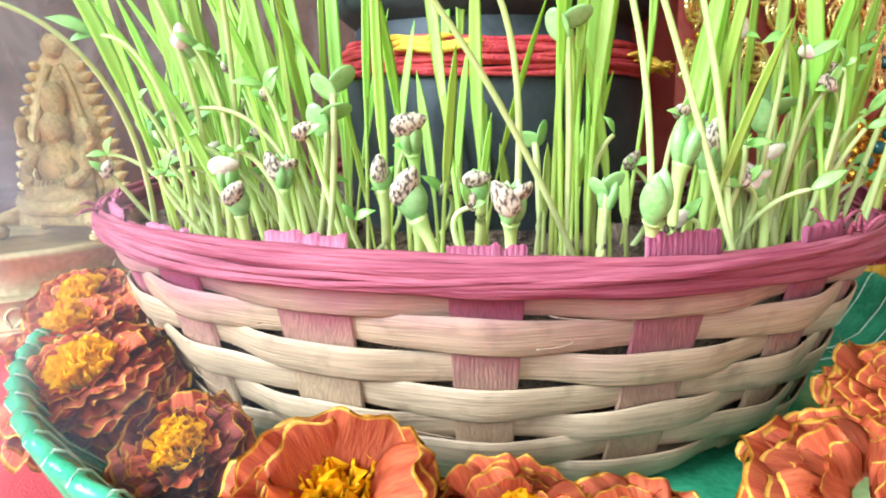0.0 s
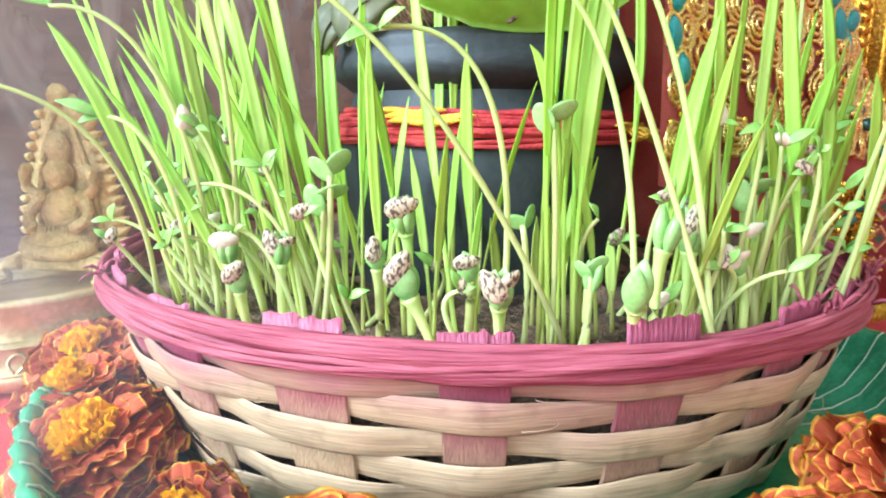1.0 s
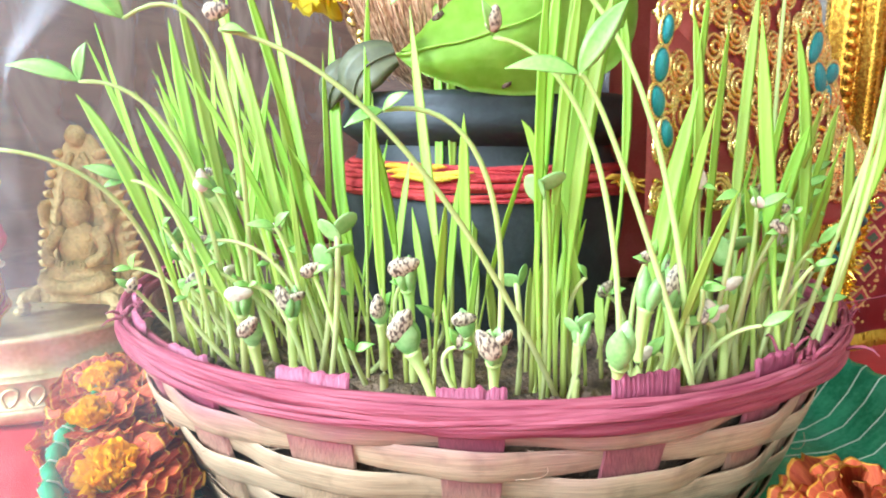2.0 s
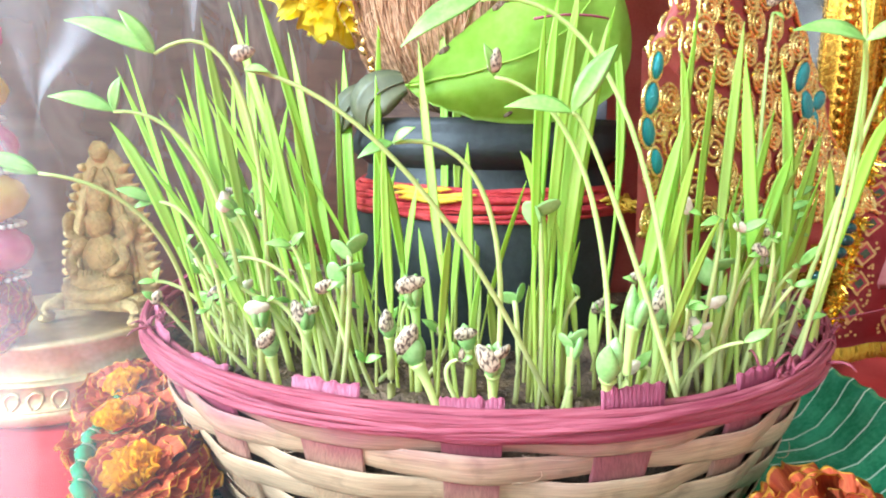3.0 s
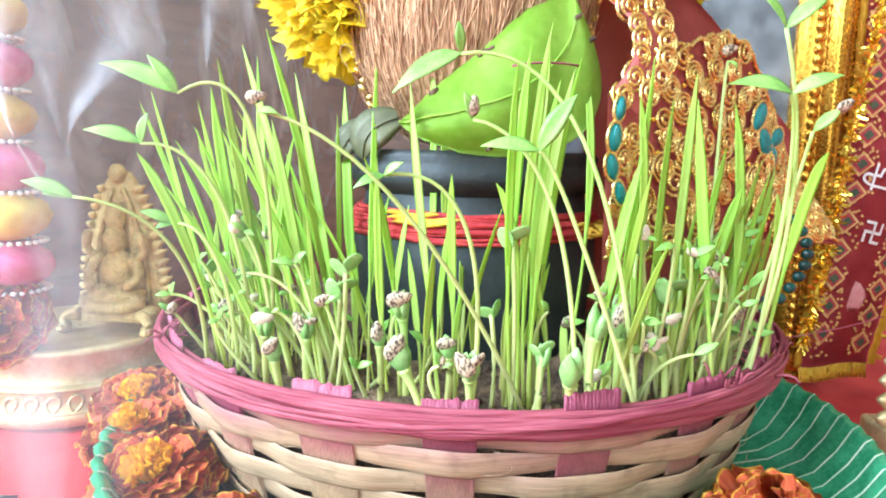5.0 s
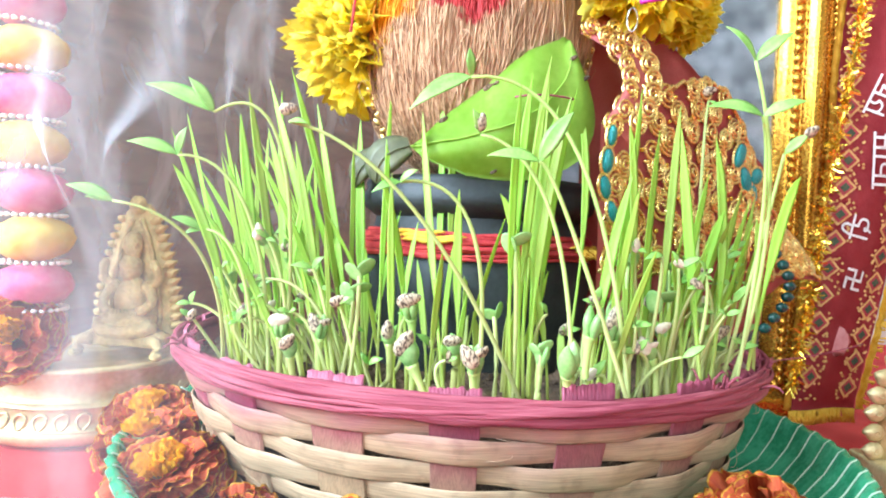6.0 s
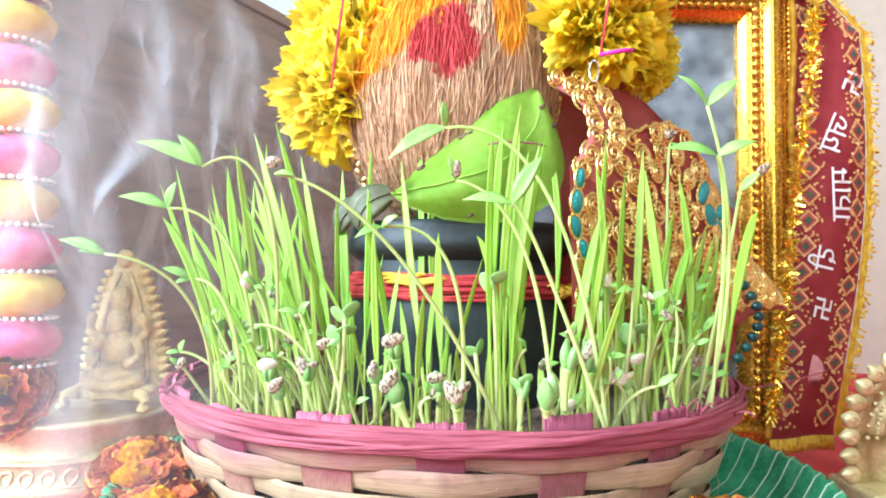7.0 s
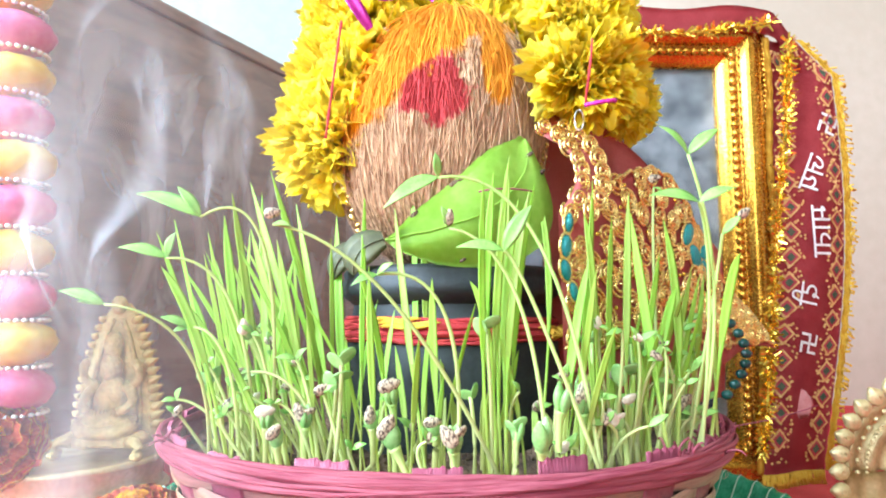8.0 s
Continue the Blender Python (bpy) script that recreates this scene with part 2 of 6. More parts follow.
def grid(bm, fn, nu, nv, closed=False, mats=None):
    """A sheet of nu by nv cells through fn(u, v)."""
    vs = [[bm.verts.new(fn(i / nu, j / nv)) for j in range(nv + 1)] for i in range(nu if closed else nu + 1)]
    k = len(vs)
    for i in range(nu):
        for j in range(nv):
            f = bm.faces.new((vs[i][j], vs[(i + 1) % k][j], vs[(i + 1) % k][j + 1], vs[i][j + 1]))
            if mats:
                f.material_index = mats(i, j)
    return vs


def tube(bm, pts, radii, n=6, flat=1.0, up=Vector((0, 0, 1)), caps=True):
    """A tube through points; radii one a point; flat squeezes it across."""
    pts = [Vector(p) for p in pts]
    rings = []
    for i, p in enumerate(pts):
        d = (pts[min(i + 1, len(pts) - 1)] - pts[max(i - 1, 0)]).normalized()
        side = d.cross(up)
        side = side.normalized() if side.length > 1e-4 else Vector((1, 0, 0))
        over = side.cross(d)
        r = radii[i] if isinstance(radii, (list, tuple)) else radii
        rings.append([bm.verts.new(p + side * (r * math.cos(a)) + over * (r * flat * math.sin(a))) for a in (2 * math.pi * k / n for k in range(n))])
    for a, b in zip(rings, rings[1:]):
        for k in range(n):
            bm.faces.new((a[k], a[(k + 1) % n], b[(k + 1) % n], b[k]))
    if caps:
        bm.faces.new(rings[0][::-1])
        bm.faces.new(rings[-1])
    return rings


def bezier(p0, p1, p2, n):
    """A smooth line from p0 to p2 that passes near p1."""
    p0, p1, p2 = Vector(p0), Vector(p1), Vector(p2)
    c = p1 * 2 - (p0 + p2) / 2
    return [p0 * (1 - s) ** 2 + c * (2 * s * (1 - s)) + p2 * s * s for s in (i / n for i in range(n + 1))]


def ribbon(bm, pts, widths, fold=0.25, face=Vector((0, -1, 0))):
    """A leaf blade along points, folded along its middle and two-sided in depth."""
    pts = [Vector(p) for p in pts]
    rows = []
    for i, p in enumerate(pts):
        d = (pts[min(i + 1, len(pts) - 1)] - pts[max(i - 1, 0)]).normalized()
        side = d.cross(face)
        side = side.normalized() if side.length > 1e-4 else Vector((1, 0, 0))
        nor = side.cross(d)
        w = widths[i] / 2
        th = 0.00016
        rows.append([bm.verts.new(p + side * (w * s) + nor * (w * fold * abs(s) + th * q)) for s, q in ((-1, 0), (-0.5, 1), (0, 1), (0.5, 1), (1, 0), (0.5, -1), (0, -1), (-0.5, -1))])
    for a, b in zip(rows, rows[1:]):
        for k in range(8):
            bm.faces.new((a[k], a[(k + 1) % 8], b[(k + 1) % 8], b[k]))


def lathe(bm, profile, n=48, at=(0, 0, 0), wobble=0.0):
    rings = []
    for r, z in profile:
        rings.append([bm.verts.new((at[0] + r * (1 + wobble * noise.noise((math.cos(a) * 2, math.sin(a) * 2, z * 40))) * math.cos(a),
                                    at[1] + r * (1 + wobble * noise.noise((math.cos(a) * 2, math.sin(a) * 2, z * 40 + 5))) * math.sin(a), at[2] + z)) for a in (2 * math.pi * k / n for k in range(n))])
    for a, b in zip(rings, rings[1:]):
        for k in range(n):
            bm.faces.new((a[k], a[(k + 1) % n], b[(k + 1) % n], b[k]))
    return rings


def block(bm, lo, hi, bevel=0.0):
    made = bmesh.ops.create_cube(bm, size=1.0)["verts"]
    lo, hi = Vector(lo), Vector(hi)
    for v in made:
        v.co = Vector(((v.co[k] + 0.5) * (hi[k] - lo[k]) + lo[k] for k in range(3)))
    if bevel:
        bmesh.ops.bevel(bm, geom=list({e for v in made for e in v.link_edges}), offset=bevel, segments=2, affect="EDGES", profile=0.6)


def blob(bm, at, size, turn=None, seg=12, rings=8, rough=0.0):
    """An ellipsoid with an uneven skin."""
    m = Matrix.Translation(at) @ (turn or Matrix()) @ Matrix.Diagonal((*size, 1))
    made = bmesh.ops.create_uvsphere(bm, u_segments=seg, v_segments=rings, radius=1.0)["verts"]
    for v in made:
        if rough:
            v.co *= 1 + rough * noise.noise(v.co * 2.3 + Vector(at) * 90)
        v.co = m @ v.co
    return made

# ---------- the room ----------


def setting(name, lo, hi, material, label, category, bevel=0.0):
    bm = bmesh.new()
    block(bm, lo, hi, bevel)
    return tagged(part(name, bm, material, None, "", False), label, category, "", "structure")


def altar_cloth():
    bm = bmesh.new()
    grid(bm, lambda u, v: Vector((-0.9 + 1.8 * u, -0.6 + 1.12 * v, 0.0025 * noise.noise((u * 14, v * 9, 0)) * (1 if abs(u - 0.5) < 0.4 else 0.5) - 0.0025)), 90, 60)
    grid(bm, lambda u, v: Vector((-0.9 + 1.8 * u, -0.6 - 0.012 * noise.noise((u * 30, 0, 3)) * v, -0.0035 - 0.3 * v)), 90, 8)
    tagged(part("altar_cloth", bm, REDCLOTH), "plain red cloth spread over the altar table", "cloth", "", "structure")
    setting("altar_table", (-0.88, -0.58, -0.05), (0.88, 0.515, -0.008), WOODB, "brown wooden altar table under a red cloth", "table", 0.004)


altar_cloth()
setting("floor", (-1.6, -2.2, -0.8), (1.6, 0.62, -0.75), WALL, "pale tiled floor of the room", "floor")
for n, x in enumerate((-0.8, 0.8)):
    setting("table_support", (x - 0.03, -0.5, -0.75), (x + 0.03, 0.45, -0.05), WOODB, "brown wooden board under the altar table", "table")
setting("wall_back", (-1.6, 0.52, -0.75), (1.6, 0.62, 1.85), WALL, "plain cream plaster wall behind the altar", "wall")
setting("wall_right", (1.5, -2.2, -0.75), (1.6, 0.52, 1.85), WALL, "plain cream plaster side wall", "wall")
setting("ceiling", (-1.6, -2.2, 1.85), (1.6, 0.62, 1.95), WALLPALE, "pale painted ceiling", "ceiling")
# side wall with a window opening
setting("wall_left_low", (-1.6, -2.2, -0.75), (-1.5, 0.52, 0.35), WALLPALE, "pale plaster wall below the window", "wall")
setting("wall_left_high", (-1.6, -2.2, 1.55), (-1.5, 0.52, 1.85), WALLPALE, "pale plaster wall above the window", "wall")
setting("wall_left_far", (-1.6, -0.1, 0.35), (-1.5, 0.52, 1.55), WALLPALE, "pale plaster wall beside the window", "wall")
setting("wall_left_near", (-1.6, -2.2, 0.35), (-1.5, -1.4, 1.55), WALLPALE, "pale plaster wall beside the window", "wall")
# unseen wall behind the camera, with a made-up gap for the fill lamp
setting("wall_front_left", (-1.5, -2.2, -0.75), (-0.85, -2.1, 1.85), WALLPALE, "unseen plain plaster wall beside the gap for the fill lamp", "wall")
setting("wall_front_right", (0.15, -2.2, -0.75), (1.5, -2.1, 1.85), WALLPALE, "unseen plain plaster wall beside the gap for the fill lamp", "wall")
setting("wall_front_high", (-0.85, -2.2, 1.65), (0.15, -2.1, 1.85), WALLPALE, "unseen plain plaster wall above the gap for the fill lamp", "wall")


def side_board():
    """The brown board that stands at the altar's side, with a rounded top edge and a ledge strip."""
    a, b = Vector((-0.40, -0.06, 0)), Vector((-0.121, 0.499, 0))
    along = (b - a).normalized()
    out = Vector((along.y, -along.x, 0))
    rt = root("side_board", tuple((a + b) / 2 - out * 0.01), "dark brown wooden board standing upright beside the altar", "board")
    bm = bmesh.new()
    block(bm, (0, -0.02, 0), ((b - a).length, 0, 0.39), 0.002)
    m = Matrix.Translation(a) @ Matrix.Rotation(math.atan2(along.y, along.x), 4, "Z")
    bmesh.ops.transform(bm, matrix=m, verts=bm.verts)
    part("panel", bm, WOODB, rt, "", False)
    bm = bmesh.new()
    block(bm, (-0.002, -0.024, 0.39), ((b - a).length + 0.004, 0.005, 0.402), 0.003)
    bmesh.ops.transform(bm, matrix=m, verts=bm.verts)
    part("top_strip", bm, WOODB, rt, "darker wooden strip along the top", False)


side_board()
setting("back_board", (-0.15, 0.47, 0.0), (0.06, 0.49, 0.30), WOODB, "dark brown wooden board behind the pot", "board", 0.002)
bm = bmesh.new()
grid(bm, lambda u, v: Vector((-1.45 + 1.42 * u, 0.51 - 0.003 * noise.noise((u * 9, v * 9, 2)), 0.0 + 1.0 * v)), 20, 12)
tagged(part("wall_panel", bm, PANELGREY), "pale green-grey painted wall panel behind the board", "wall", "", "structure")

# ---------- plate and basket ----------


def leaf_plate():
    rt = root("leaf_plate", (0.010, -0.026, 0), "round glossy green leaf-patterned plate under the basket", "plate")
    prof = [(0.001, 0.004), (0.12, 0.004), (0.140, 0.006), (0.152, 0.011), (0.161, 0.021), (0.167, 0.031), (0.1695, 0.0325), (0.1715, 0.0305), (0.167, 0.019), (0.158, 0.007), (0.145, 0.001), (0.12, 0.0), (0.001, 0.0)]
    bm = bmesh.new()
    n = 360
    rings = []
    for k, (r, z) in enumerate(prof):
        ring = []
        for i in range(n):
            a = 2 * math.pi * i / n
            pleat = (0.0006 if r > 0.15 else 0.0002) * math.cos(a * 80)
            rr = r * 0.965 * (1 + 0.012 * noise.noise((math.cos(a) * 1.5, math.sin(a) * 1.5, 0))) + pleat
            ring.append(bm.verts.new((rr * math.cos(a), rr * math.sin(a), z + (pleat * 0.5 if r > 0.15 else 0) + 0.0012 * noise.noise((math.cos(a) * 3, math.sin(a) * 3, 7)) * (r / 0.17))))
        rings.append(ring)
    for a, b in zip(rings, rings[1:]):
        for i in range(n):
            bm.faces.new((a[i], a[(i + 1) % n], b[(i + 1) % n], b[i]))
    bmesh.ops.translate(bm, verts=bm.verts, vec=rt.location)
    part("dish", bm, TRAYGREEN, rt)
    bm = bmesh.new()
    for i in range(80):
        a = 2 * math.pi * (i + 0.5) / 80 + 0.008 * math.sin(i * 7.1)
        line = []
        for (r, z), lift in zip(prof[1:9], (0.0004,) * 8):
            rr = r * 0.965 * (1 + 0.012 * noise.noise((math.cos(a) * 1.5, math.sin(a) * 1.5, 0)))
            skew = (r - 0.14) * 1.2
            line.append((rr * math.cos(a + skew) * (0.998 if r < 0.17 else 1.002), rr * math.sin(a + skew) * (0.998 if r < 0.17 else 1.002), z + lift))
        tube(bm, line, 0.0004, 4)
    bmesh.ops.translate(bm, verts=bm.verts, vec=rt.location)
    part("ribs", bm, TRAYRIB, rt, "pale raised veins running over the plate's edge")["kind"] = "stuff"


leaf_plate()

RIM, FOOT, R_RIM, R_FOOT = 0.0693, 0.0075, 0.140, 0.121
STAKES, PHASE = 20, radians(-90 - 2.3)


def wall_r(z):
    s = (z - FOOT) / (RIM - FOOT)
    return R_FOOT + (R_RIM - R_FOOT) * (s ** 0.8 if s > 0 else 0)


def basket():
    rt = root("woven_basket", (0, 0, 0.006), "round woven bamboo basket with a pink dyed rim, planted with sprouts", "basket")
    # weaving strips
    for i in range(7):
        zc = 0.0603 - 0.0083 * i
        bm = bmesh.new()
        n = STAKES * 10
        rings = []
        for q in range(n):
            a = 2 * math.pi * q / n
            wave = math.cos(math.pi * (a - PHASE) / (2 * math.pi / STAKES) + math.pi * (i + 1))
            jit = noise.noise((math.cos(a) * 5, math.sin(a) * 5, i * 3.3))
            z0 = zc + 0.0012 * jit + 0.0007 * math.sin(a * 3 + i)
            half = 0.0043 + 0.0005 * wave + 0.0006 * noise.noise((math.cos(a) * 3, math.sin(a) * 3, i * 5.1 + 40))
            off = 0.0021 * (wave + 0.18 * math.cos(3 * math.pi * (a - PHASE) / (2 * math.pi / STAKES)))
            ring = []
            for s, o in ((-1, 0.0), (-0.9, 0.0004), (-0.3, 0.0006), (0.3, 0.0006), (0.9, 0.0004), (1, 0.0), (0.9, -0.0004), (-0.9, -0.0004)):
                z = z0 + half * s
                r = wall_r(z) + off + o
                ring.append(bm.verts.new((r * math.cos(a), r * math.sin(a), z)))
            rings.append(ring)
        for q in range(n):
            a, b = rings[q], rings[(q + 1) % n]
            for k in range(8):
                bm.faces.new((a[k], b[k], b[(k + 1) % 8], a[(k + 1) % 8]))
        part("weaving_strip", bm, BAMBOO, rt)
    # upright stakes of ribbed cane, with torn ends above the rim
    rnd = random.Random(4)
    for k in range(STAKES):
        a0 = PHASE + 2 * math.pi * k / STAKES + rnd.uniform(-0.012, 0.012)
        wide = 0.0180 + rnd.uniform(-0.002, 0.002)
        top = 0.0733 + rnd.uniform(-0.001, 0.0025)
        lean = rnd.uniform(-0.03, 0.03)
        bm = bmesh.new()
        ribs, rows = 28, 12
        def at(u, v, back, a0=a0, wide=wide, top=top, k=k, lean=lean):
            rag = 0.0014 * noise.noise((u * 9, k * 3.7, 1)) if v > 0.95 else 0.0
            z = FOOT + (top - FOOT) * v + rag
            r = wall_r(z) + (0.0004 if back else -0.0) + 0.00035 * math.cos(u * ribs * math.pi) * (0 if back else 1) - (0.0016 if back else 0) - max(0, z - 0.069) * 0.35
            w = (wide * (0.9 + 0.14 * v)) * (u - 0.5)
            a = a0 + w / 0.14 + lean * (v - 0.5) * 0.2
            return Vector((r * math.cos(a), r * math.sin(a), z))
        f = grid(bm, lambda u, v: at(u, v, False), ribs, rows)
        b = grid(bm, lambda u, v: at(u, v, True), ribs, rows)
        for j in range(rows):
            bm.faces.new((f[0][j], f[0][j + 1], b[0][j + 1], b[0][j]))
            bm.faces.new((f[-1][j], b[-1][j], b[-1][j + 1], f[-1][j + 1]))
        for i in range(ribs):
            bm.faces.new((f[i][-1], f[i + 1][-1], b[i + 1][-1], b[i][-1]))
        part("stake", bm, STAKE, rt)
    # rim strands, laid and twisted round the top
    for q, (dr, dz, rad, flat, wave, ph) in enumerate(((0.0030, -0.0036, 0.0012, 2.1, 0.0011, 0.0), (0.0034, -0.0008, 0.0011, 1.9, 0.0012, 1.5), (0.0025, 0.0014, 0.0010, 1.6, 0.0009, 3.1), (-0.0026, -0.001, 0.0012, 2.0, 0.0009, 2.2), (0.0044, -0.0020, 0.0008, 1.5, 0.0026, 4.4), (0.0041, -0.0034, 0.0006, 1.4, 0.0024, 0.9), (0.0042, -0.0004, 0.0006, 1.5, 0.0022, 2.7))):
        bm = bmesh.new()
        line, radii = [], []
        n = 180
        for i in range(n + 1):
            a = 2 * math.pi * i / n
            z = RIM + dz + wave * math.sin(a * (2 + q % 3) + ph) + 0.0005 * noise.noise((math.cos(a) * 9, math.sin(a) * 9, q))
            r = R_RIM + dr + 0.0006 * math.sin(a * 7 + ph)
            line.append((r * math.cos(a), r * math.sin(a), z))
            radii.append(rad * (1 + 0.22 * noise.noise((math.cos(a) * 6, math.sin(a) * 6, q + 9))))
        tube(bm, line, radii, 8, flat)
        part("rim_strand", bm, HOOP, rt, "pink dyed cane strand")
    # torn binding knots on the rim
    for a, seed in ((radians(-52), 3), (radians(-38), 8), (radians(-30), 11), (radians(-150), 5)):
        bm = bmesh.new()
        r2 = random.Random(seed)
        for i in range(14):
            b = a + r2.uniform(-0.03, 0.03)
            r = R_RIM + r2.uniform(-0.004, 0.004)
            p = Vector((r * math.cos(b), r * math.sin(b), RIM + r2.uniform(-0.003, 0.003)))
            d = Vector((r2.uniform(-1, 1), r2.uniform(-1, 1), r2.uniform(-0.2, 1))).normalized() * r2.uniform(0.004, 0.011)
            tube(bm, bezier(p, p + d * 0.6 + Vector((0, 0, 0.002)), p + d, 4), [0.0006, 0.0006, 0.0005, 0.0004, 0.0002], 4)
        part("binding", bm, HOOP, rt, "frayed pink binding")["kind"] = "stuff"
    bm = bmesh.new()
    lathe(bm, [(0.001, 0.0075), (0.118, 0.0075), (0.1195, 0.009), (0.118, 0.0095), (0.001, 0.0095)], 64)
    part("bottom", bm, STAKE, rt)
    # stray fibres
    bm = bmesh.new()
    for i in range(26):
        a = radians(rnd.uniform(-165, -15))
        z = rnd.uniform(0.02, 0.07)
        r = wall_r(z) + 0.003
        p = Vector((r * math.cos(a), r * math.sin(a), z))
        t = Vector((-math.sin(a), math.cos(a), rnd.uniform(-0.4, 0.4))) * rnd.uniform(-0.014, 0.014)
        o = Vector((math.cos(a), math.sin(a), 0)) * rnd.uniform(0.0005, 0.003)
        tube(bm, bezier(p - t * 0.3, p + o * 1.2, p + t + o, 6), 0.00012, 3)
    part("loose_fibre", bm, BAMBOO, rt)["kind"] = "stuff"


basket()


def soil():
    bm = bmesh.new()
    def at(u, v):
        a, r = 2 * math.pi * u, 0.1345 * v
        z = 0.0625 + 0.004 * noise.noise((r * math.cos(a) * 60, r * math.sin(a) * 60, 0)) + 0.002 * noise.noise((r * math.cos(a) * 260, r * math.sin(a) * 260, 4)) - 0.003 * max(0, v - 0.9) * 10
        return Vector((r * math.cos(a), r * math.sin(a), z))
    grid(bm, at, 140, 44, True)
    lathe(bm, [(0.1345, 0.058), (0.118, 0.012), (0.001, 0.0105)], 64)
    rnd = random.Random(9)
    for i in range(220):
        a, r = rnd.uniform(0, 2 * math.pi), 0.13 * math.sqrt(rnd.random())
        s = rnd.uniform(0.0008, 0.0028)
        blob(bm, (r * math.cos(a), r * math.sin(a), 0.063 + s * 0.3), (s, s * rnd.uniform(0.6, 1), s * rnd.uniform(0.5, 0.9)), None, 7, 5, 0.35)
    tagged(part("soil", bm, SOIL), "crumbly dark brown soil filling the basket", "soil", "", "stuff")


soil()

# ---------- pot, thread, leaves, coconut ----------
POT = Vector((0.002, -0.021, 0.0))


def clay_pot():
    rt = root("clay_pot", (POT.x, POT.y, 0.03), "matt black clay pot standing in the soil of the basket", "pot")
    bm = bmesh.new()
    lathe(bm, [(0.001, 0.030), (0.04, 0.031), (0.048, 0.045), (0.0515, 0.065), (0.054, 0.085), (0.0558, 0.1), (0.0555, 0.11), (0.0535, 0.119), (0.0505, 0.1245), (0.0495, 0.129)], 72, POT, 0.006)
    part("body", bm, CLAY, rt)
    bm = bmesh.new()
    lathe(bm, [(0.0495, 0.129), (0.052, 0.131), (0.0555, 0.1335), (0.0568, 0.137), (0.0555, 0.1405), (0.0545, 0.1425), (0.0552, 0.1445), (0.0535, 0.147), (0.049, 0.1465), (0.046, 0.141), (0.046, 0.12)], 72, POT, 0.005)
    part("lip", bm, CLAY, rt)


def sacred_thread():
    rt = root("sacred_thread", (POT.x, POT.y, 0.114), "red and yellow cotton thread wound round the black pot", "thread")
    rnd = random.Random(6)
    for q in range(15):
        bm = bmesh.new()
        z0 = 0.1130 + 0.00068 * q
        pts, rad = [], []
        for i in range(97):
            a = 2 * math.pi * i / 96
            z = z0 + 0.0009 * math.sin(a + q * 1.3) + 0.0004 * math.sin(a * 5 + q)
            r = 0.0568 - 0.0022 * q / 15 + 0.0006 * math.sin(a * 3 + q * 2) - max(0, z - 0.119) * 0.6
            pts.append((POT.x + r * math.cos(a), POT.y + r * math.sin(a), z))
            rad.append(0.00092 + 0.00022 * math.sin(a * 9 + q))
        tube(bm, pts, rad, 6)
        part("strand", bm, THREADRED, rt)
    for a0, a1, z0 in ((-128, -96, 0.1205), (-125, -100, 0.119), (-130, -105, 0.1222), (-48, -18, 0.118), (-44, -10, 0.1165)):
        bm = bmesh.new()
        pts = []
        for i in range(19):
            a = radians(a0 + (a1 - a0) * i / 18)
            pts.append((POT.x + (0.0582 - 0.4 * max(0, z0 - 0.119)) * math.cos(a), POT.y + (0.0582 - 0.4 * max(0, z0 - 0.119)) * math.sin(a), z0 + 0.0005 * math.sin(i * 0.45)))
        tube(bm, pts, [0.0011 * min(1, (i + 1) / 4, (19 - i) / 4) for i in range(19)], 6)
        part("strand", bm, THREADYEL, rt, "yellow cotton strand")
    bm = bmesh.new()
    for i in range(30):
        a = radians(rnd.uniform(-40, -22))
        p = Vector((POT.x + 0.058 * math.cos(a), POT.y + 0.058 * math.sin(a), 0.118))
        tube(bm, bezier(p, p + Vector((rnd.uniform(-0.002, 0.004), -0.002, -0.002)), p + Vector((rnd.uniform(-0.004, 0.008), -0.003, rnd.uniform(-0.006, -0.001))), 4), 0.0005, 4)
    part("frayed_end", bm, THREADYEL, rt, "frayed yellow end of the thread")


